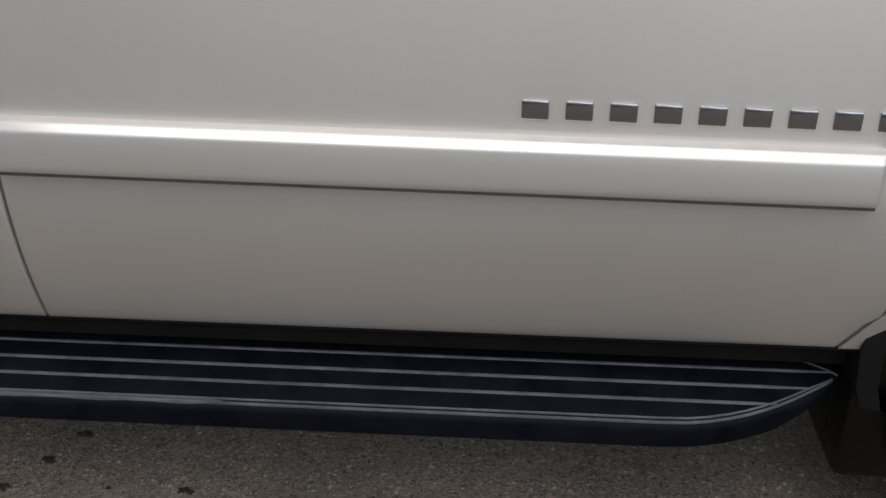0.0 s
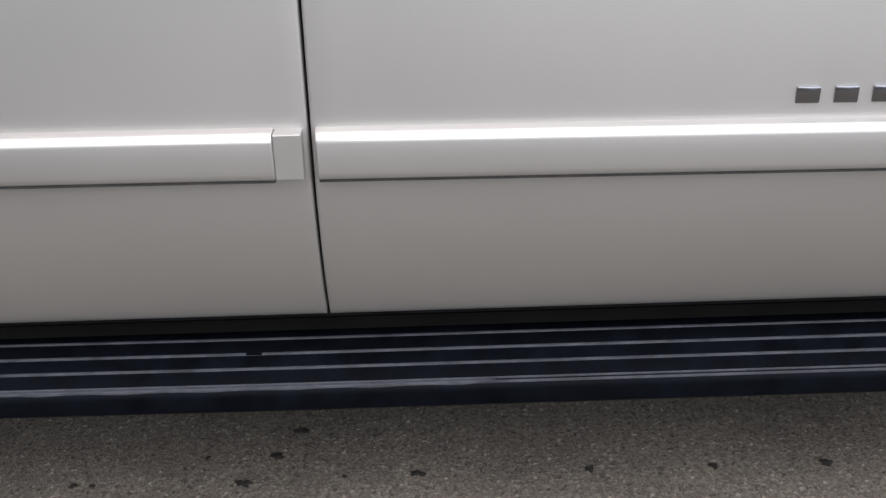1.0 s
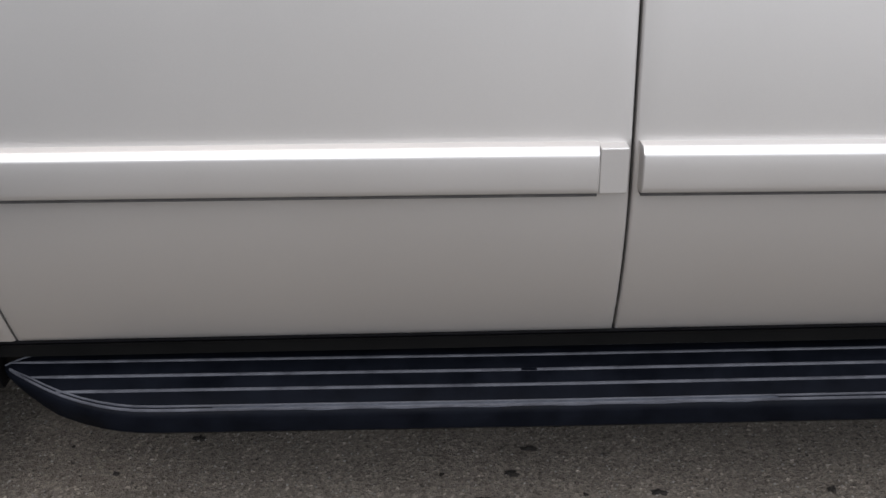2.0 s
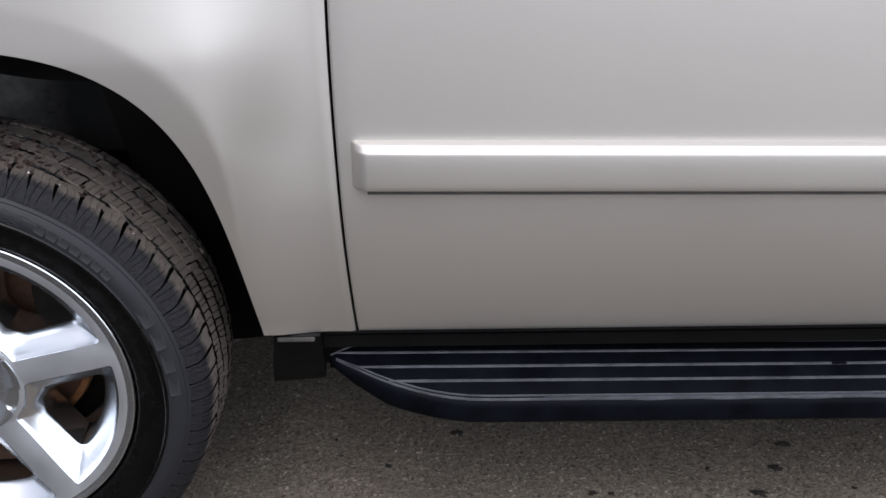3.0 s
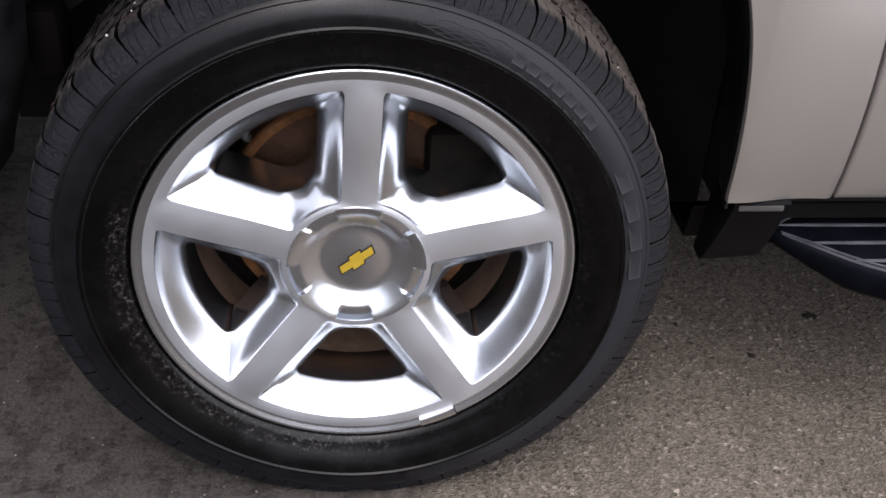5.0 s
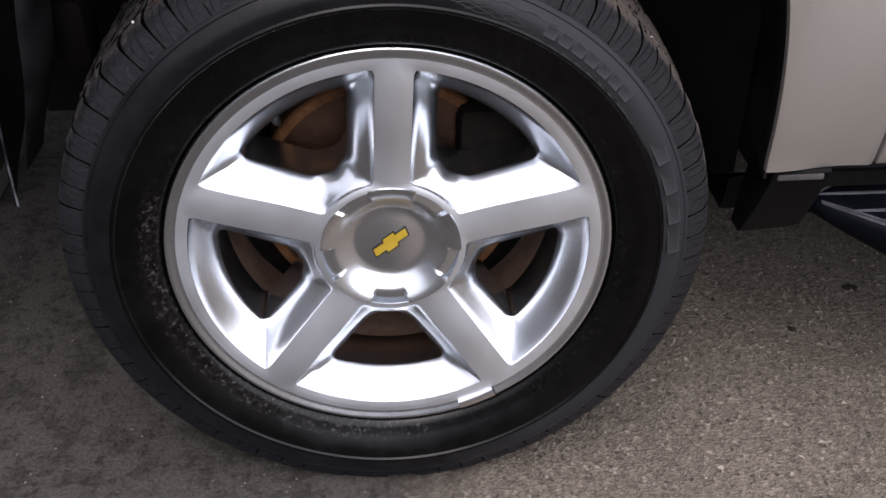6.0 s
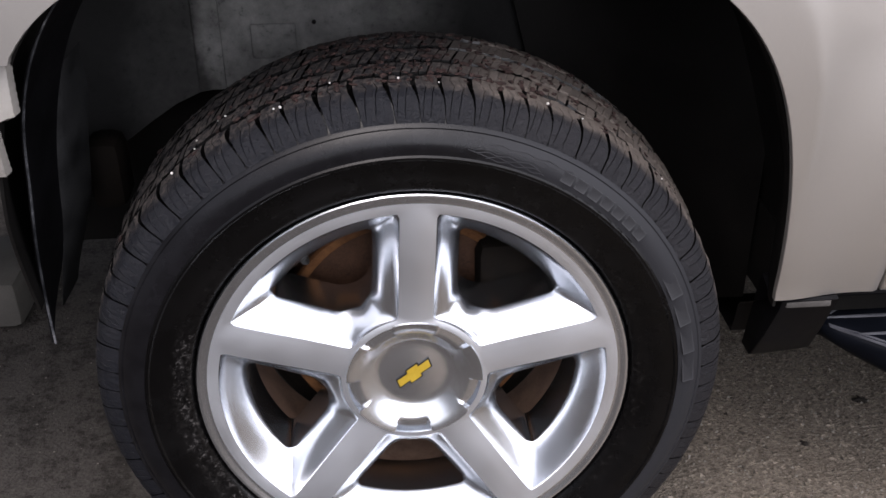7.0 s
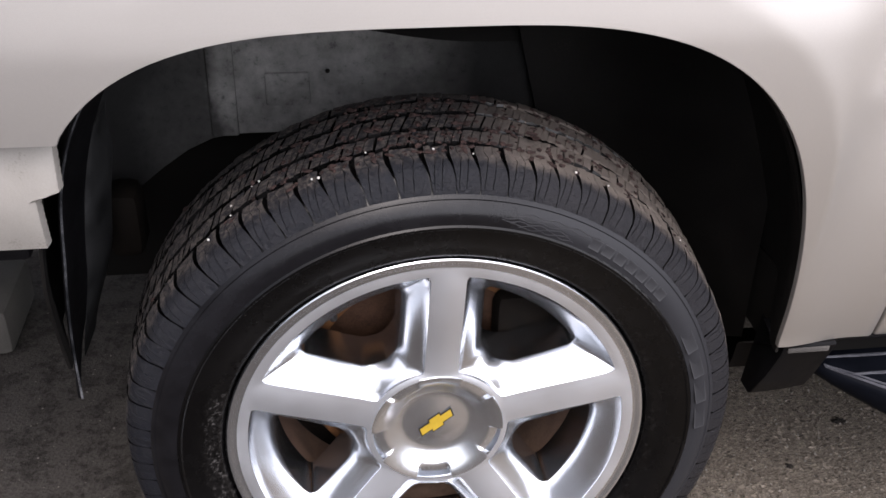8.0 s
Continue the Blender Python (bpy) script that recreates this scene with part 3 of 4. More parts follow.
# ---------------------------------------------------------------- wheel housing
def housing():
    """The liner over the front wheel: a shell that follows the opening inwards."""
    rows = []
    for y in (0.005, 0.012, 0.03, 0.06, 0.11, 0.17, 0.25, 0.33, 0.42):
        row = []
        for i in range(73):
            t = -0.06 + 1.03 * i / 72
            x, z = front_arch(max(0, t))
            if t < 0:
                z += t * 0.2
            grow = 0.0005 + 0.03 * smoothstep(0.01, 0.12, y)
            deep = max(y, min(0.425, lip_y(z) + y))
            dx, dz = x - 0.02, z - 0.5
            m = math.hypot(dx, dz)
            x, z = x + dx / m * grow, z + (dz / m * grow if dz > 0 else 0)
            z += 0.003 * math.sin(i * 0.8) * (0.05 < y)
            row.append((x, min(deep, 0.425), max(z, 0.34)))
        rows.append(row)
    bm = solid(rows, lambda p: ((p[0] - 0.02) * 0.008, 0, max(0, p[2] - 0.5) * 0.008))
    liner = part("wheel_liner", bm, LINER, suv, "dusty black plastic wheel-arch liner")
    rows = []
    for i in range(25):
        x = -0.52 + 0.90 * i / 24
        low = 0.632 - 0.085 * smoothstep(-0.26, -0.47, x)
        rows.append([(x, 0.425 - 0.10 * smoothstep(-0.33, -0.52, x), low + (shade_foot(x) + 0.017 - low) * u) for u in (0, 0.02, 0.2, 0.4, 0.6, 0.8, 1.0)])
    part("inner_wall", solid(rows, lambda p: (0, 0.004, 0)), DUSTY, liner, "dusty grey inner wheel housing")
    # black band shaped for the shade that the wing's lip throws
    rows = []
    for i in range(22):
        x = -0.44 + 0.844 * i / 21
        foot = shade_foot(x)
        rows.append([(x, 0.4235 - 0.215 * (1 - math.cos(a)), foot + (0.95 - foot) * math.sin(a)) for a in (0, 0.1, 0.25, 0.4, 0.6, 0.8, 1.0, 1.2, 1.4, 1.57)])
    part("liner_shoulder", solid(rows, lambda p: (0, 0.004, 0.003)), LINER, liner, "black rounded liner band for the shade under the wing's lip")
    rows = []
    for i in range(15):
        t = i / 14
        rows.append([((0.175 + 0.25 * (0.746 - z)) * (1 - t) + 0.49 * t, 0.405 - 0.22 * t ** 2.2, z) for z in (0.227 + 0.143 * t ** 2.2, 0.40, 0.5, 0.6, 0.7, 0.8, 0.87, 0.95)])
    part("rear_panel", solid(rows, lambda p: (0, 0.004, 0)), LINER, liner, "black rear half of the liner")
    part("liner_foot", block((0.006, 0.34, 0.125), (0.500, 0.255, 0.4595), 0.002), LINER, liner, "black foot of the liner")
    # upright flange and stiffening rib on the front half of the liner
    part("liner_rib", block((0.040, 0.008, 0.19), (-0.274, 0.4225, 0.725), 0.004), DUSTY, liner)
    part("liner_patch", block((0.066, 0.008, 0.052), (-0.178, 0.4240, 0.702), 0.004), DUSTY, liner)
    for x, z in ((-0.262, 0.79), (-0.118, 0.728)):
        part("clip", lathe([(0.0, 0.4205), (0.0022, 0.4205), (0.0034, 0.4225), (0.0034, 0.426)], 12, (x, z)), LINER, liner, "small black clip")
    # dark sheet added so that the void behind the wheel stays black
    part("bulkhead", block((1.1, 0.02, 0.62), (0.0, 0.53, 0.64), 0.004), DARK, liner, "black sheet added behind the wheel to keep the void dark")
    # front edge of the liner: a free outer edge, a hollow, and a rolled flange, running to a torn tip
    def flange(z):
        return -0.380 - 0.065 * (1 - math.exp(-(0.83 - z) / 0.12)) - 0.03 * (0.83 - z) - 0.018 * smoothstep(0.58, 0.40, z)
    rows, outer, sheet = [], [], []
    for i in range(31):
        z = 0.90 - 0.475 * i / 30
        free = Vector((-0.453 - 0.008 * smoothstep(0.66, 0.48, z) + 0.055 * math.exp((z - 0.832) / 0.1), 0.045 + 0.03 * (0.90 - z) / 0.5 + 0.0015 * math.sin(40 * z), z))
        w = 0.003 + 0.020 * smoothstep(0.40, 0.60, z) * smoothstep(0.775, 0.70, z)
        left = flange(z)
        if z < 0.775:
            rows.append([(left + w * u, 0.160 + 0.07 * u ** 1.8 + 0.003 * math.sin(17 * z), z) for u in (0, 0.15, 0.3, 0.5, 0.75, 1.0)])
        inner = Vector((left, 0.160 + 0.003 * math.sin(17 * z), z))
        inner = free + (inner - free) * (0.06 + 0.94 * smoothstep(0.428, 0.50, z))
        outer.append([free + Vector((0.0016 * math.cos(a), 0.0016 * math.sin(a), 0)) for a in (0, 1.05, 2.09, 3.14, 4.19, 5.24)])
        sheet.append([tuple(free + (inner - free) * u + Vector((-0.003 * math.sin(math.pi * u), 0, 0))) for u in (0, 0.06, 0.2, 0.4, 0.6, 0.8, 1.0)])
    part("liner_fold", solid(rows, lambda p: (0, 0.004, 0)), FOLD, liner, "grey rolled flange of the liner")
    part("lip_edge", grid(outer, True), PALE_EDGE, liner, "pale edge of the torn liner")
    part("liner_lip", solid(sheet, lambda p: (-0.003, 0, 0)), PLASTIC, liner, "hanging black liner edge, torn at its tip")
    return liner


housing()

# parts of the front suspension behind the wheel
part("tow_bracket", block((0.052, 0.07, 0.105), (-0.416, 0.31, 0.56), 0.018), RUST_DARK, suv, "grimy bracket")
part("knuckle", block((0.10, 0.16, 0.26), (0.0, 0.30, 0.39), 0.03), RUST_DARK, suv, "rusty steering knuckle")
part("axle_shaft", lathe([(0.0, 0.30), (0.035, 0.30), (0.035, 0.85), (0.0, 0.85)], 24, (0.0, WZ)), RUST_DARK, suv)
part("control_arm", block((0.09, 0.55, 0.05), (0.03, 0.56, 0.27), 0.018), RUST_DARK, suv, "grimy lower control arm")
part("frame_rail", block((4.6, 0.10, 0.16), (1.5, 0.62, 0.50), 0.01), DARK, suv, "black frame rail")

# ---------------------------------------------------------------- sill and running board
rows = []
for x in [0.485 + 2.36 * i / 20 for i in range(21)]:
    rows.append([(x, 0.120, 0.450), (x, 0.0850, 0.4360), (x, 0.0840, 0.431), (x, 0.0890, 0.426), (x, 0.116, 0.409), (x, 0.150, 0.384), (x, 0.178, 0.366), (x, 0.186, 0.356), (x, 0.190, 0.33), (x, 0.20, 0.30), (x, 0.30, 0.30)])
sill = part("sill", grid(rows), PLASTIC, suv, "black plastic sill below the doors")


def mud_guard(x0, x1, toe, mat):
    """The black end piece of the sill beside a wheel, closed at both ends."""
    rows = []
    for i in range(9):
        t = i / 8
        prof = [(0.150, 0.440), (0.070, 0.4395), (0.066, 0.436), (0.070, 0.418), (0.088, 0.37), (0.112, 0.320), (0.120, 0.313), (0.150, 0.314)]
        rows.append([(x0 + (x1 - x0) * t + toe * (1 - t) * 0.11 * (z - 0.322), y + 0.010 * t ** 1.6 * smoothstep(0.44, 0.40, z), z) for y, z in prof])
    bm = grid(rows, True)
    bm.verts.ensure_lookup_table()
    n = len(rows[0])
    bm.faces.new(bm.verts[:n])
    bm.faces.new(list(reversed(bm.verts[-n:])))
    es = [e for e in bm.edges if len(e.link_faces) == 2 and max(len(f.verts) for f in e.link_faces) > 4]
    bmesh.ops.bevel(bm, geom=es, offset=0.0025, segments=2, affect="EDGES", profile=0.5)
    return part("mud_guard", bm, mat, sill, "black plastic sill end")


mud_guard(0.484, 0.574, 1, PLASTIC)
# black block filling in the shade between the sill and the rear tyre
part("rear_flap", block((0.11, 0.34, 0.27), (2.893, 0.27, 0.305), 0.02), RUBBER, sill, "black block added for the shade before the rear wheel")
# highlight along the sill end, made as a pale strip
part("guard_strip", block((0.062, 0.006, 0.0095), (0.533, 0.0685, 0.4300), 0.002), LINE_GREY, sill, "pale strip standing for a highlight on the sill end")

X0, X1 = 0.582, 2.826


def taper(x):
    """0 at the board's tips, 1 along its straight length."""
    return min(x - X0, X1 - x)


def board_front(x):
    d = taper(x)
    return 0.128 - 0.103 * (1 - (1 - min(1, d / 0.27)) ** 2.0) ** 0.85


def board_back(x):
    d = taper(x)
    return 0.128 + 0.046 * (1 - (1 - min(1, d / 0.12)) ** 2.2)


def board_top(y):
    return 0.3585 - 0.0345 * (max(0, 0.172 - y) / 0.147) ** 2


def running_board():
    d = [0, 0.002, 0.006, 0.012, 0.02, 0.03, 0.045, 0.06, 0.08, 0.10, 0.12, 0.15, 0.18, 0.21, 0.24, 0.28]
    xs = [X0 + v for v in d] + [X0 + 0.28 + (X1 - X0 - 0.56) * i / 12 for i in range(1, 12)] + [X1 - v for v in reversed(d)]
    rows = []
    for x in xs:
        f, b = board_front(x), board_back(x)
        k = min(1, taper(x) / 0.10)
        drop = 0.014 + 0.024 * k
        zt = board_top(f)
        row = [(x, b, board_top(b) - 0.03 * k), (x, b, board_top(b) - 0.002)]
        for s in (0.02, 0.15, 0.3, 0.45, 0.6, 0.75, 0.9, 0.97):
            y = b + (f - b) * s
            row.append((x, y, board_top(y)))
        row += [(x, f, zt - 0.0008), (x, f - 0.0025, zt - 0.004), (x, f - 0.004, zt - 0.010), (x, f - 0.002, zt - drop), (x, f + 0.006, zt - drop - 0.008), (x, min(b, f + 0.03), zt - drop - 0.012)]
        rows.append(row)
    board = part("running_board", weld(grid(rows)), BOARD, suv, "blue-black ribbed running board, scuffed along its edge", angle=40)
    # raised ribs along the tread
    for y in (0.1585, 0.1320, 0.0965, 0.0655):
        inside = [x for x in (X0 + 0.004 * i for i in range(int((X1 - X0) / 0.004))) if board_front(x) + 0.006 < y < board_back(x) - 0.002]
        a, b = inside[0], inside[-1]
        n = 40
        rows = []
        for i in range(n + 1):
            x = a + (b - a) * i / n
            w = 0.0015 * min(1, min(i, n - i) + 0.15)
            z = board_top(y)
            rows.append([(x, y + w + 0.0008, z - 0.001), (x, y + w, z + 0.0026), (x, y - w, z + 0.0022), (x, y - w - 0.0008, z - 0.001)])
        part("tread_rib", grid(rows), RIB_LIT, board, "")
    for off, wide in ((0.004, 0.0019), (0.0105, 0.0012)):
        rows = []
        for x in xs[3:-3]:
            y = board_front(x) + off * min(1, taper(x) / 0.05)
            z = board_top(y)
            rows.append([(x, y + wide, z - 0.001), (x, y + wide * 0.8, z + 0.0022), (x, y - wide * 0.8, z + 0.0016), (x, y - wide, z - 0.001)])
        part("edge_rib", grid(rows), RIB_LIT, board, "worn edge rib, paled for the sky it catches")
    rows = []
    for x in xs[1:-1]:
        y = board_back(x) - 0.003
        z = board_top(y)
        rows.append([(x, y + 0.002, z - 0.001), (x, y + 0.0012, z + 0.0018), (x, y - 0.0012, z + 0.0014), (x, y - 0.002, z - 0.001)])
    part("back_rib", grid(rows), RIB_LIT, board, "")
    rows = []
    for i in range(61):
        x = 0.95 + 0.935 * i / 60
        w = 0.0052 + 0.0007 * math.sin(i * 0.7) + 0.0020 * math.exp(-((x - 1.875) / 0.02) ** 2)
        w *= min(1, (60 - i) / 3, i / 12 + 0.1)
        y = board_front(x) + 0.0070
        rows.append([(x, y + w, board_top(y + w) - 0.0006), (x, y + w * 0.6, board_top(y + w * 0.6) + 0.0017), (x, y - w * 0.6, board_top(y - w * 0.6) + 0.0015), (x, y - w, board_top(y - w) - 0.0006)])
    part("edge_wear", grid(rows), SCUFF, board, "dull rubbed stretch of the edge")
    part("nick", block((0.028, 0.0048, 0.0034), (1.477, 0.0965, board_top(0.0965) + 0.0010), 0.0012), BOARD, board, "dark gouge across a rib")
    # the board stands a little higher towards the front
    for ob in (board, *board.children):
        for v in ob.data.vertices:
            v.co.z += 0.0050 * max(0.0, (1.5 - v.co.x) / 0.9)
    return board


running_board()


# ---------------------------------------------------------------- wheels
SPIN = -2.3  # degrees by which the front wheel stands turned
FACE_R, HUB_R = 0.262, 0.086


def face_y(r):
    """How far in the spoke faces lie at a radius."""
    return 0.012 * (1 - smoothstep(0.085, 0.25, r))


def window_rim(alpha, half, outer, inner, soft):
    """Distance from the window's centre to a wedge with rounded corners, in a direction."""
    cx = 0.168
    d = Vector((math.cos(alpha), math.sin(alpha)))
    lo, hi = 0.0, 0.2
    s36, c36 = math.sin(radians(36)), math.cos(radians(36))

    def inside(p):
        x, y = p
        r = math.hypot(x, y)
        to_side = x * s36 - abs(y) * c36 - half
        wide = soft * (1 + 1.1 * (1 - smoothstep(0.115, 0.175, r)))
        gaps = (to_side / wide, (outer - r) / soft, (r - inner) / wide)
        if min(gaps) < 0:
            return False
        short = [max(0, 1 - g) for g in gaps]
        return sum(v * v for v in short) < 1.0
    for _ in range(26):
        mid = (lo + hi) / 2
        if inside((cx + d.x * mid, d.y * mid)):
            lo = mid
        else:
            hi = mid
    return cx + d.x * lo, d.y * lo


def sector_edge(alpha):
    cx = 0.168
    d = Vector((math.cos(alpha), math.sin(alpha)))
    lo, hi = 0.0, 0.3
    s36, c36 = math.sin(radians(36)), math.cos(radians(36))
    for _ in range(26):
        mid = (lo + hi) / 2
        x, y = cx + d.x * mid, d.y * mid
        if x * s36 - abs(y) * c36 > 0 and HUB_R < math.hypot(x, y) < FACE_R:
            lo = mid
        else:
            hi = mid
    return cx + d.x * lo, d.y * lo


def rim_mesh():
    """The five-spoke wheel: flat spoke faces, deep flanks round five openings, outer ring and lip."""
    bm = bmesh.new()
    corners = []
    for r in (FACE_R, HUB_R):
        for s in (1, -1):
            corners.append(math.atan2(r * math.sin(radians(36)) * s, r * math.cos(radians(36)) - 0.168))
    angles = sorted(set([2 * math.pi * i / 160 - math.pi for i in range(160)] + corners))
    for k in range(5):
        turn = radians(54 + 72 * k)
        c, s = math.cos(turn), math.sin(turn)
        loops = []
        for alpha in angles:
            hole = window_rim(alpha, 0.0535, 0.2155, 0.118, 0.010)
            mid = window_rim(alpha, 0.0385, 0.231, 0.1055, 0.0035)
            edge = window_rim(alpha, 0.0225, 0.2475, 0.0945, 0.0022)
            rim = sector_edge(alpha)
            lip = (edge[0] + (rim[0] - edge[0]) * 0.03, edge[1] + (rim[1] - edge[1]) * 0.03)
            e = math.hypot(*edge)
            fy = face_y(e)
            seq = [((hole[0], hole[1]), 0.105), ((hole[0], hole[1]), 0.043), ((hole[0] * 0.96 + mid[0] * 0.04, hole[1] * 0.96 + mid[1] * 0.04), 0.0405), (((hole[0] + mid[0]) / 2, (hole[1] + mid[1]) / 2), 0.0310),
                   (mid, 0.0220), ((mid[0] * 0.45 + edge[0] * 0.55, mid[1] * 0.45 + edge[1] * 0.55), fy * 0.7 + 0.0118), (edge, fy + 0.0032), (lip, fy + 0.0018)]
            for f in (0.35, 0.7, 1.0):
                p = (lip[0] + (rim[0] - lip[0]) * f, lip[1] + (rim[1] - lip[1]) * f)
                seq.append((p, face_y(math.hypot(*p)) + 0.0018 * (1 - f) ** 2))
            loops.append([(x * c - z * s, y, x * s + z * c) for (x, z), y in seq])
        before = set(bm.faces)
        rows = loops + [loops[0]]
        grid(rows, bm=bm)
        for f in bm.faces:
            if f not in before:
                f.material_index = 1 if all(v.co.y <= face_y(math.hypot(v.co.x, v.co.z)) + 0.0024 for v in f.verts) else 0
    weld(bm, 0.0001)
    lathe([(FACE_R - 0.0003, 0.0002), (0.2640, 0.0001), (0.2660, -0.0006), (0.2705, -0.0028), (0.2722, -0.0034), (0.2740, -0.0031), (0.2755, -0.0016), (0.2760, 0.0009), (0.2755, 0.006), (0.272, 0.012)], 160, bm=bm)
    return bm


def tyre_mesh():
    """The tyre: ringed sidewalls and a tread of blocks cut by curved grooves, flattened where it stands."""
    prof = [(0.272, 0.016), (0.2765, 0.007), (0.2790, -0.001), (0.2820, -0.0055), (0.2870, -0.0080), (0.2930, -0.0100), (0.300, -0.0135), (0.310, -0.0185), (0.320, -0.0220), (0.3275, -0.0240),
            (0.3295, -0.0262), (0.3320, -0.0262), (0.3340, -0.0240), (0.340, -0.0242), (0.346, -0.0236), (0.352, -0.0215), (0.358, -0.0176), (0.3615, -0.0145), (0.3632, -0.0150), (0.3655, -0.0132), (0.3672, -0.0112)]
    tread = [(0.3720, -0.0098, 1), (0.3790, -0.0070, 1), (0.3860, -0.0040, 1), (0.3925, 0.0020, 1), (0.3970, 0.0090, 1), (0.3998, 0.0180, 1), (0.4015, 0.0300, 1), (0.4024, 0.0430, 1),
             (0.4026, 0.0460, 2), (0.4028, 0.0510, 2), (0.4030, 0.0522, 1), (0.4042, 0.0680, 1), (0.4048, 0.0800, 1), (0.4048, 0.0825, 2), (0.4050, 0.0880, 2), (0.4050, 0.0892, 1),
             (0.4066, 0.1050, 1), (0.4074, 0.1190, 1), (0.4076, 0.1220, 2), (0.4078, 0.1275, 2), (0.4078, 0.1287, 1), (0.4082, 0.1440, 1), (0.4082, 0.1560, 1), (0.4082, 0.1572, 2), (0.4078, 0.1660, 2),
             (0.4078, 0.1672, 1), (0.4066, 0.1810, 1), (0.4036, 0.1950, 1), (0.3950, 0.2080, 1), (0.3870, 0.2200, 1), (0.3740, 0.2310, 1)]
    back = [(0.362, 0.238), (0.345, 0.244), (0.32, 0.242), (0.295, 0.230), (0.278, 0.212), (0.270, 0.205)]
    pitches, cuts = 72, (0.0, 0.02, 0.10, 0.12, 0.372, 0.384, 0.396, 0.408, 0.672, 0.684, 0.696, 0.708)
    n = pitches * len(cuts)
    base = []
    pick = random.Random(11)
    sizes = [pick.choice((0.86, 1.0, 1.15)) for _ in range(pitches)]
    whole, at = sum(sizes), 0.0
    for size in sizes:
        for c in cuts:
            base.append((2 * math.pi * (at + c * size) / whole, c))
        at += size
    rows, depths = [], []

    def place(r, y, a):
        x, z = r * math.cos(a), r * math.sin(a)
        floor = -WZ + 0.0015
        if z < floor:
            z = floor
        elif z < floor + 0.10:
            press = (1 - (z - floor) / 0.10) ** 2
            y += (-0.006 if y < 0.06 else 0.006) * press * (1 if r < 0.385 else 0.3)
        return (x, y, z)
    for r, y in prof:
        turn = 0.055 * math.sin(1.9) - 2.2 * 0.0398 ** 1.5
        rows.append([place(r, y, a + turn + (0.0196 if c > 0.3 else 0)) for a, c in base])
        depths.append([0.0] * n)
    rough = random.Random(29)
    for r, y, kind in tread:
        filled = [rough.uniform(0.35, 0.95) for _ in range(pitches)]
        lump = [rough.uniform(-0.0012, 0.0012) for _ in range(n)]
        mid = 0.115 - y
        lean = 0.055 * math.sin(max(-1, min(1, mid / 0.115)) * 1.9) - 2.2 * max(0, 0.03 - y) ** 1.5
        # the cross grooves narrow to a slit down the shoulder
        wide = 0.35 + 1.15 * smoothstep(-0.009, 0.026, y)
        stagger = 2 * math.pi / pitches * 0.42 * sum(y > v for v in (0.049, 0.086, 0.125, 0.162))
        row, dug = [], []
        for k, (a, c) in enumerate(base):
            deep = 0.0
            if kind == 2:
                deep = 0.0075
            elif c in (0.02, 0.10):
                deep = 0.0068
            elif c in (0.384, 0.396, 0.684, 0.696) and (0.047 < y < 0.165 or -0.008 < y < 0.019):
                deep = 0.0040 if y > 0.03 else 0.0028
            deep *= smoothstep(0.3655, 0.378, r)
            if y > 0.012:
                # dirt caked in the grooves on one stretch
                turned = math.degrees(a + lean + stagger) % 360
                deep *= 1 - filled[k // len(cuts)] * smoothstep(84, 76, turned) * smoothstep(14, 30, turned) * smoothstep(0.012, 0.032, y)
            aa = a + lean + stagger
            if c < 0.3 and y < 0.047:
                aa += (c - 0.06) * 2 * math.pi / pitches * (wide - 1)
            if c > 0.3 and y < 0.03:
                aa += 1.05 * (0.010 - y)
            if c < 0.3 and y > 0.047:
                aa += (0.07 - c) * 2 * math.pi / pitches * 0.40
                deep *= 0.85
            out = 0.35 + 0.65 * smoothstep(0.366, 0.396, r)
            rr, yy = r - deep * out + (lump[k] if y > 0.02 else 0.3 * lump[k]), y + deep * (1 - out) * 1.1
            row.append(place(rr, yy, aa))
            dug.append(deep)
        rows.append(row)
        depths.append(dug)
    for r, y in back:
        rows.append([place(r, y, a) for a, c in base])
        depths.append([0.0] * n)
    bm = grid(rows, True)
    bm.faces.ensure_lookup_table()
    for k, f in enumerate(bm.faces):
        m = f.calc_center_median()
        r = math.hypot(m.x, m.z)
        i, j = divmod(k, n)
        cut = max(depths[i][j], depths[i][(j + 1) % n], depths[i + 1][j], depths[i + 1][(j + 1) % n])
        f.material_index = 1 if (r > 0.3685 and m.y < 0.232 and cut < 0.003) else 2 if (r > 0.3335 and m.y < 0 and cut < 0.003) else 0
    return bm


def tread_stones(parent):
    """Pale bits of grit caught in the grooves."""
    pick = random.Random(3)
    for _ in range(14):
        a, y = radians(pick.uniform(35, 140)), pick.choice((0.047, 0.051, 0.085, 0.03, 0.022, 0.07))
        bm = bmesh.new()
        bmesh.ops.create_icosphere(bm, subdivisions=1, radius=pick.uniform(0.0011, 0.0021))
        ob = part("trapped_grit", bm, STONE_PALE, parent, smooth=False)
        ob.location = (0.4035 * math.cos(a), y + pick.uniform(-0.003, 0.003), 0.4035 * math.sin(a))


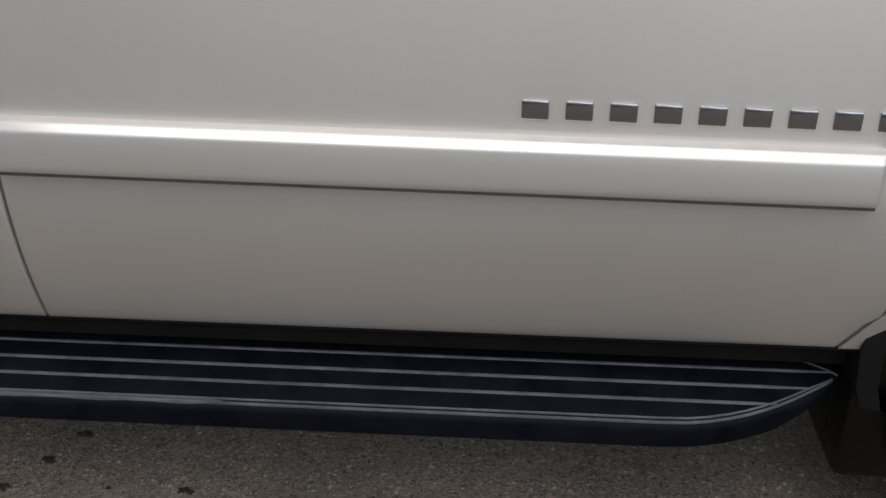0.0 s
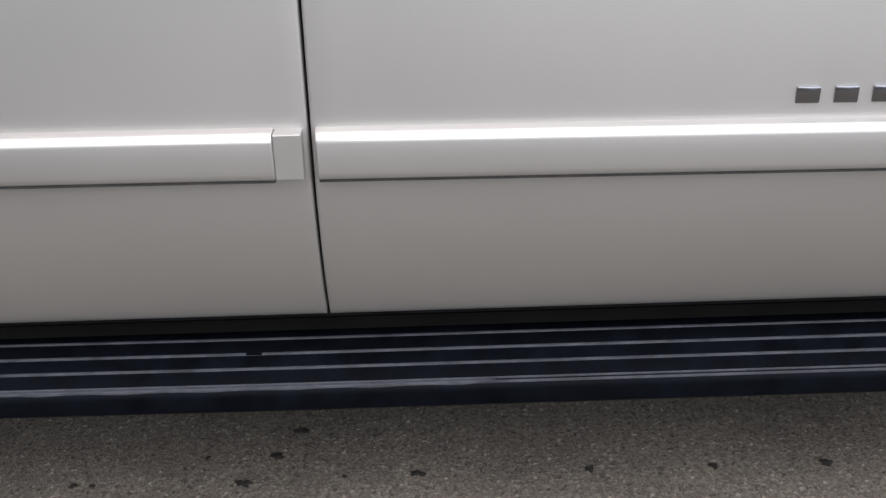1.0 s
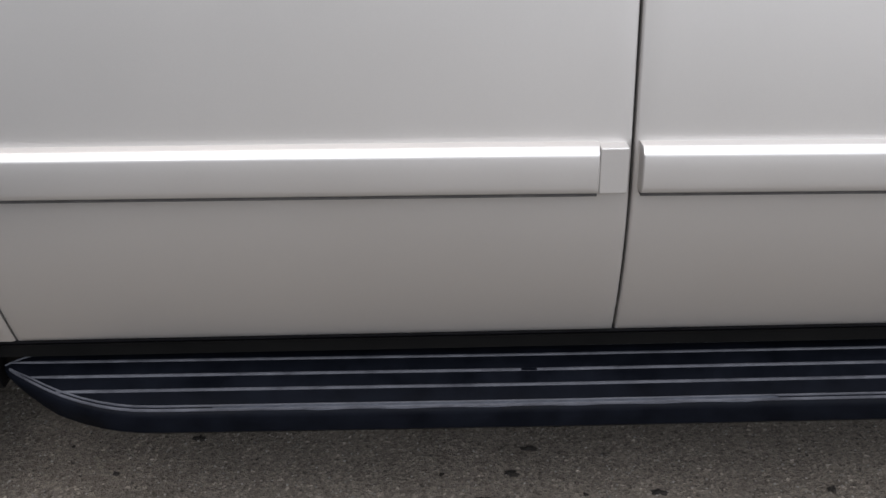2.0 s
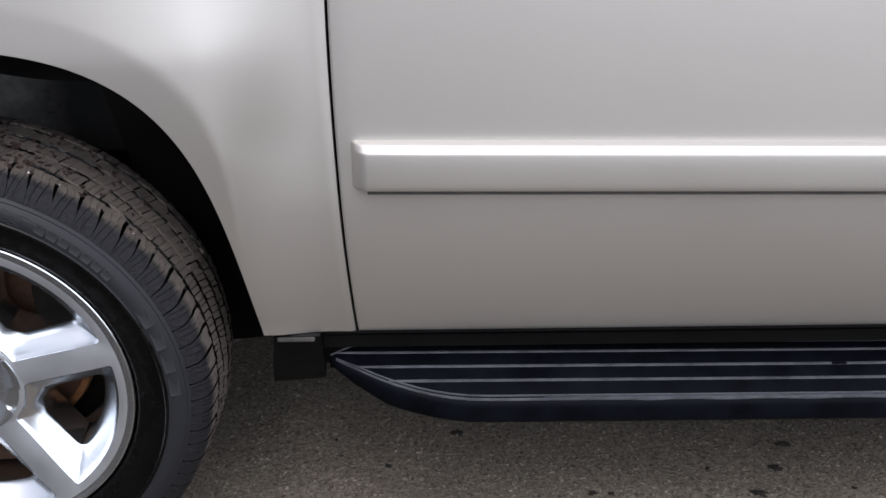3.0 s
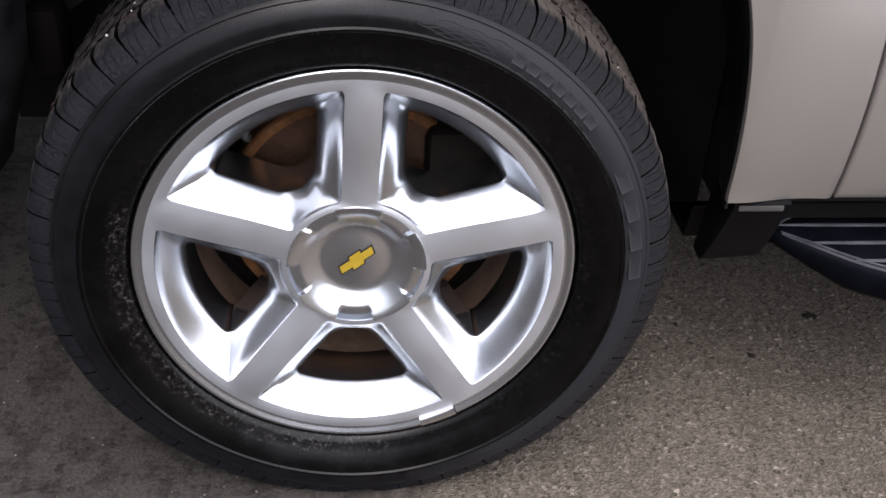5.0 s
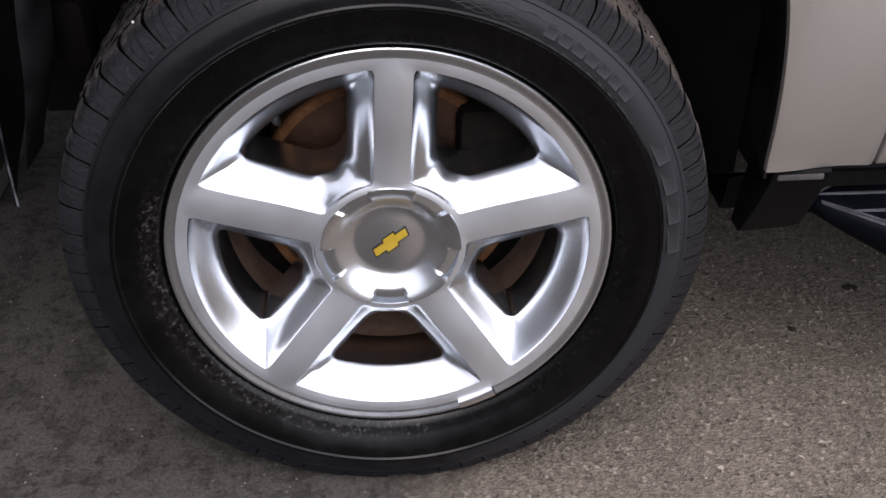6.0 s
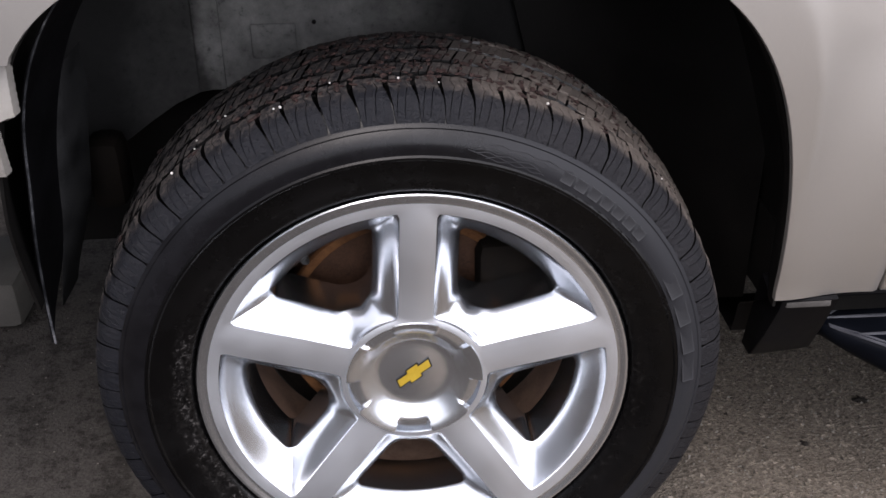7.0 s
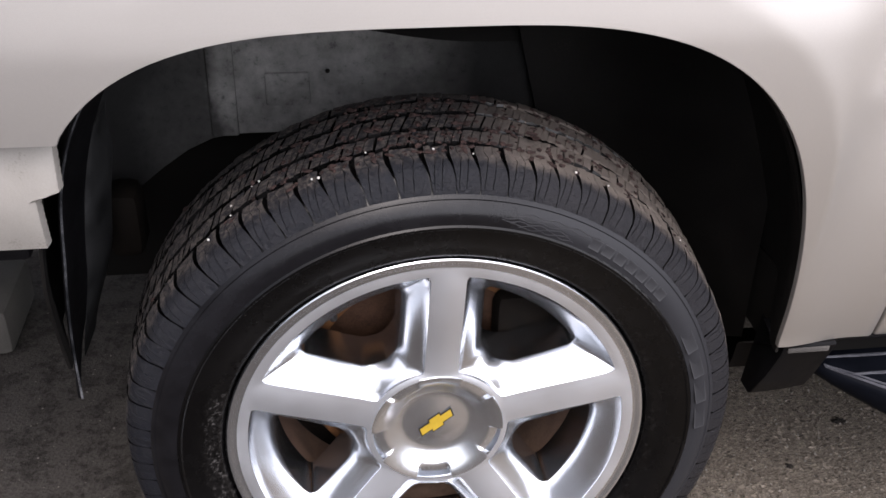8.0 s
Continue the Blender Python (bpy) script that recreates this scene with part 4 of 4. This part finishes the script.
def tread_crumbs(parent):
    """Crumbs of earth and bark stuck to the running surface."""
    pick = random.Random(17)
    bm = bmesh.new()
    for _ in range(320):
        a, y = radians(min(150, max(25, pick.gauss(88, 18)))), 0.028 + 0.15 * pick.random() ** 1.3
        size = pick.uniform(0.0016, 0.0042)
        made = bmesh.ops.create_icosphere(bm, subdivisions=1, radius=size)["verts"]
        long, flat = pick.uniform(1.0, 2.6), pick.uniform(0.4, 0.8)
        r = min(0.4082, 0.4018 + 0.075 * (y - 0.03))
        m = pose(r * math.cos(a), y, r * math.sin(a), 0, 90 - math.degrees(a), 0) @ pose(0, 0, 0, 0, 0, pick.uniform(0, 180))
        for v in made:
            c = v.co * pick.uniform(0.75, 1.25)
            v.co = m @ Vector((c.x * long, c.y, c.z * flat))
    tagged(part("caked_dirt", bm, CRUMB, parent, smooth=False), "dark crumbs of earth stuck to the tyre tread", kind="stuff")


def raised_marks(parent):
    """Worn raised marks on the sidewall, as plain blocks with a sunken middle."""
    for a0, count, step, tall, wide, r in ((59, 7, 3.2, 0.0135, 0.0150, 0.3465), (25, 4, 7.2, 0.0165, 0.0330, 0.3465)):
        for i in range(count):
            a = radians(a0 - step * i)
            bm = block((wide, 0.0014, tall), (0, 0, 0), 0.0004)
            face = min((f for f in bm.faces if f.normal.y < -0.9), key=lambda f: -f.calc_area())
            bmesh.ops.inset_region(bm, faces=[face], thickness=0.0013, use_even_offset=True)
            bmesh.ops.translate(bm, verts=face.verts, vec=(0, 0.0004, 0))
            for f in bm.faces:
                f.material_index = 1 if f == face else 0
            ob = part("raised_mark", bm, [RAISED, PALE_WALL], parent)
            ob.matrix_basis = Matrix.Translation((r * math.cos(a), -0.0236, r * math.sin(a))) @ Matrix.Rotation(-(a - math.pi / 2), 4, "Y") @ Matrix.Rotation(radians(-10), 4, "X") @ Matrix.Shear("XZ", 4, (0.25, 0.0))
    for k in range(6):
        r = 0.3375 + 0.0032 * k
        rows = []
        for i in range(25):
            a = radians(80 - 3 * abs(k - 2.5) * 0.6 - (12 + k) * i / 24)
            rr = r + 0.0011 * math.sin(i * 0.9 + k)
            y = -0.0246 + 0.55 * max(0, rr - 0.343) ** 1.1
            rows.append([((rr + o) * math.cos(a), y + d, (rr + o) * math.sin(a)) for o, d in ((-0.0010, 0.0014), (-0.0003, -0.0002), (0.0003, -0.0002), (0.0010, 0.0016))])
        part("raised_line", grid(rows), RAISED, parent)


def cap_mesh():
    """The centre cap: a flat middle in a dished band with five notches."""
    rows = []
    n = 240
    for r in (0.0, 0.008, 0.015, 0.022, 0.03, 0.036, 0.042, 0.046, 0.050, 0.054, 0.058, 0.062, 0.066, 0.070, 0.074, 0.078, 0.082, 0.0855, 0.088, 0.0905, 0.0915, 0.0915):
        row = []
        for i in range(n):
            a = 2 * math.pi * i / n
            off = (math.degrees(a) - 54 + 36) % 72 - 36
            y = 0.0325 - 0.0045 * (1 - min(1, r / 0.05) ** 2) - 0.0220 * smoothstep(0.040, 0.090, r)
            if r > 0.0895:
                y = 0.0118
            if r >= 0.0905:
                y = 0.0150
            arm = math.radians(off) * r
            half = 0.0175 + 0.36 * max(0.0, r - 0.068)
            inside = smoothstep(half + 0.0012, half - 0.0012, abs(arm)) * smoothstep(0.0655, 0.0685, r - 0.002 * (abs(arm) / 0.02) ** 2)
            y = y * (1 - inside) + 0.0190 * inside
            row.append((r * math.cos(a), y, r * math.sin(a)))
        rows.append(row)
    rows.append([(0.0915 * math.cos(2 * math.pi * i / n), 0.05, 0.0915 * math.sin(2 * math.pi * i / n)) for i in range(n)])
    return weld(grid(rows, True))


def emblem(parent, spin):
    """A plain slanted gold shape with a wider middle, on a black edge."""
    for grow, y, mat, name in ((0.0019, 0.0270, INK, "emblem_edge"), (0.0, 0.0262, YELLOW, "emblem")):
        g = grow
        half, arm, tall, mid = 0.0255 + g, 0.0085 + g, 0.0050 + g, 0.0092 + g
        lean = 0.35
        shape = [(-half, -tall), (-arm, -tall), (-arm, -mid), (arm, -mid), (arm, -tall), (half, -tall), (half, tall), (arm, tall), (arm, mid), (-arm, mid), (-arm, tall), (-half, tall)]
        bm = bmesh.new()
        top = [bm.verts.new((x + z * lean, 0, z)) for x, z in shape]
        low = [bm.verts.new((x + z * lean, 0.006, z)) for x, z in shape]
        bm.faces.new(top)
        for i in range(12):
            bm.faces.new((top[i], top[(i + 1) % 12], low[(i + 1) % 12], low[i]))
        ob = part(name, bm, mat, parent, "plain gold enamel emblem" if not grow else "", smooth=False)
        ob.matrix_basis = Matrix.Translation((0, y, 0)) @ Matrix.Rotation(radians(-40 - spin), 4, "Y")


def wheel(x, spin, deep=0.0):
    """A wheel with its tyre, rim, cap and brake, all about its own centre."""
    hub = new("wheel")
    hub.parent = suv
    tagged(hub, "polished five-spoke alloy wheel with a black tyre")
    hub.matrix_basis = pose(x, deep, WZ)
    # rear tyre all in the blackest rubber, for the deep shade it stands in
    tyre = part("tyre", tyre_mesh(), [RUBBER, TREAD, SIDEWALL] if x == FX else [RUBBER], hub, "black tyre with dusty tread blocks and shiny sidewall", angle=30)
    if x == FX:
        raised_marks(hub)
        tread_stones(hub)
        tread_crumbs(hub)
    def crisp(e):
        if e.link_faces[0].material_index != e.link_faces[1].material_index:
            return True
        if all(abs(v.co.y - 0.043) < 0.0006 for v in e.verts):
            return True
        m = (e.verts[0].co + e.verts[1].co) / 2
        return e.calc_face_angle(0) > radians(32 if math.hypot(m.x, m.z) > 0.165 else 80)
    rim = part("rim", rim_mesh(), [ALLOY, ALLOY_FACE], hub, "polished five-spoke aluminium rim", sharp=crisp)
    rim.matrix_basis = pose(0, 0, 0, 0, -spin, 0)
    bm = lathe([(0.262, 0.010), (0.240, 0.030), (0.226, 0.075), (0.222, 0.13), (0.224, 0.19), (0.250, 0.205), (0.272, 0.207)], 96)
    part("barrel", bm, BARREL, hub, "rim barrel brown with brake dust")
    cap = part("centre_cap", cap_mesh(), SATIN, hub, "chromed dished centre cap", angle=40)
    cap.matrix_basis = pose(0, 0, 0, 0, -spin, 0)
    emblem(hub, spin)
    part("hub", lathe([(0.0, 0.040), (0.080, 0.040), (0.090, 0.06), (0.098, 0.078), (0.104, 0.125), (0.0, 0.125)], 48), STEEL, hub, "dull steel hub")
    part("brake_disc", lathe([(0.07, 0.118), (0.085, 0.119), (0.092, 0.135), (0.098, 0.1365), (0.168, 0.1365), (0.173, 0.139), (0.176, 0.145), (0.176, 0.168), (0.06, 0.168)], 96), RUST, hub, "rusty brake disc")
    part("rust_ring", lathe([(0.160, 0.1366), (0.162, 0.1350), (0.1715, 0.1352), (0.1745, 0.1392)], 64), RUST_BRIGHT, hub, "rust-orange rim of the disc")
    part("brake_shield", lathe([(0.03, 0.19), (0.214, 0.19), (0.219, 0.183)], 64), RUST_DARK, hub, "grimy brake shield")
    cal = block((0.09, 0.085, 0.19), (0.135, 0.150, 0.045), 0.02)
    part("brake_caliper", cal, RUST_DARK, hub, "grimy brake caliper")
    stem = part("valve_stem", lathe([(0.0, 0.0), (0.0045, 0.0), (0.0045, 0.014), (0.0036, 0.016), (0.0036, 0.026), (0.0052, 0.028), (0.0052, 0.040), (0.004, 0.043), (0.0, 0.043)], 12), INK, hub, "black rubber valve stem")
    stem.matrix_basis = Matrix.Translation((-0.1400, 0.036, 0.194)) @ Matrix.Scale(1.1, 4) @ Vector((0.010, 0.024, -0.037)).to_track_quat("Y", "Z").to_matrix().to_4x4()
    return hub


wheel(FX, SPIN)
wheel(RX, 20.0, 0.03)
# wheel weight clipped on the rim's lip
front_hub = [o for o in suv.children if o.name == "wheel"][0]
rows = []
for i in range(13):
    a = radians(289 + 11 * i / 12)
    rows.append([(r * math.cos(a), y, r * math.sin(a)) for r, y in ((0.262, 0.0), (0.2625, -0.005), (0.2665, -0.0072), (0.2720, -0.0072), (0.2755, -0.005), (0.276, 0.0))])
part("wheel_weight", grid(rows), CHROME, front_hub, "clip-on wheel weight")

# rear wheel housing, plain and dark
bm = lathe([(0.455, 0.06), (0.470, 0.07), (0.478, 0.12), (0.478, 0.45), (0.05, 0.45), (0.05, 0.456), (0.484, 0.456), (0.484, 0.07), (0.455, 0.06)], 48, (RX + 0.01, 0.44))
for v in bm.verts:
    if v.co.z < 0.34:
        v.co.z = 0.34
part("rear_liner", bm, DARK, suv, "black rear wheel housing")

# ---------------------------------------------------------------- the ground's loose matter
rng = random.Random(7)


def stones(name, count, x0, x1, y0, y1, small, large, mat, label, keep=None):
    verts, faces = [], []
    for _ in range(count):
        x, y = rng.uniform(x0, x1), rng.uniform(y0, y1)
        if keep and not keep(x, y):
            continue
        s = small + (large - small) * rng.random() ** 3
        n0 = len(verts)
        turn = rng.random() * 6.28
        for i in range(5):
            a = turn + i * 1.2566
            k = s * rng.uniform(0.7, 1.15)
            verts.append((x + k * math.cos(a), y + k * math.sin(a), -0.0005))
        for i in range(5):
            a = turn + i * 1.2566 + 0.2
            k = s * rng.uniform(0.35, 0.75)
            verts.append((x + k * math.cos(a), y + k * math.sin(a), s * rng.uniform(0.35, 0.8)))
        for i in range(5):
            j = (i + 1) % 5
            faces.append((n0 + i, n0 + j, n0 + 5 + j, n0 + 5 + i))
        faces.append(tuple(n0 + 5 + i for i in range(5)))
    me = bpy.data.meshes.new(name)
    me.from_pydata(verts, [], faces)
    me.materials.append(mat)
    return tagged(new(name, me), label, "gravel", kind="stuff")


stones("gravel", 15000, 0.15, 3.4, -0.25, 1.0, 0.0011, 0.0036, STONE, "fine pale aggregate standing proud of the asphalt")
stones("grit", 1500, -1.2, 0.3, -0.3, 1.2, 0.0008, 0.0026, STONE, "scattered grit on the stained ground")


def chip(x, y, size):
    """A small dark clump of tar or dirt on the ground."""
    bm = bmesh.new()
    bmesh.ops.create_icosphere(bm, subdivisions=3, radius=1.0)
    waves = [(rng.uniform(0.15, 0.34) / k ** 0.2, k, rng.random() * 6.28) for k in (2, 3, 5, 7, 11)]
    long, wide = size * rng.uniform(0.7, 1.0), size * rng.uniform(0.5, 0.75)
    for v in bm.verts:
        a = math.atan2(v.co.y, v.co.x)
        k = 1 + sum(h * math.cos(n * a + p) for h, n, p in waves)
        v.co = Vector((v.co.x * long * k, v.co.y * wide * k, max(-0.001, v.co.z * 0.004 * (0.6 + rng.random()))))
    ob = part("tar_clump", bm, CHIP, None, smooth=False)
    ob.location = (x, y, 0)
    return tagged(ob, "small dark clump of tar on the asphalt", "debris", "clumps on the ground")


for x, y, s in ((1.508, 0.327, 0.016), (1.466, 0.250, 0.014), (1.746, 0.184, 0.015), (2.08, 0.181, 0.013), (2.321, 0.178, 0.013), (2.541, 0.177, 0.014),
                (1.41, 0.172, 0.015), (1.327, 0.251, 0.006), (1.603, 0.182, 0.006), (1.117, 0.178, 0.007), (0.568, 0.366, 0.005), (0.678, 0.276, 0.008), (0.824, 0.385, 0.015), (1.08, 0.18, 0.010)):
    chip(x, y, s * 0.95)


# concrete kerb block ahead of the car, under its nose
bm = block((0.95, 0.22, 0.11), (-1.245, 0.87, 0.054), 0.02)
tagged(part("wheel_stop", bm, CONCRETE), "pale cast concrete wheel stop on the stained ground", "wheel stop")
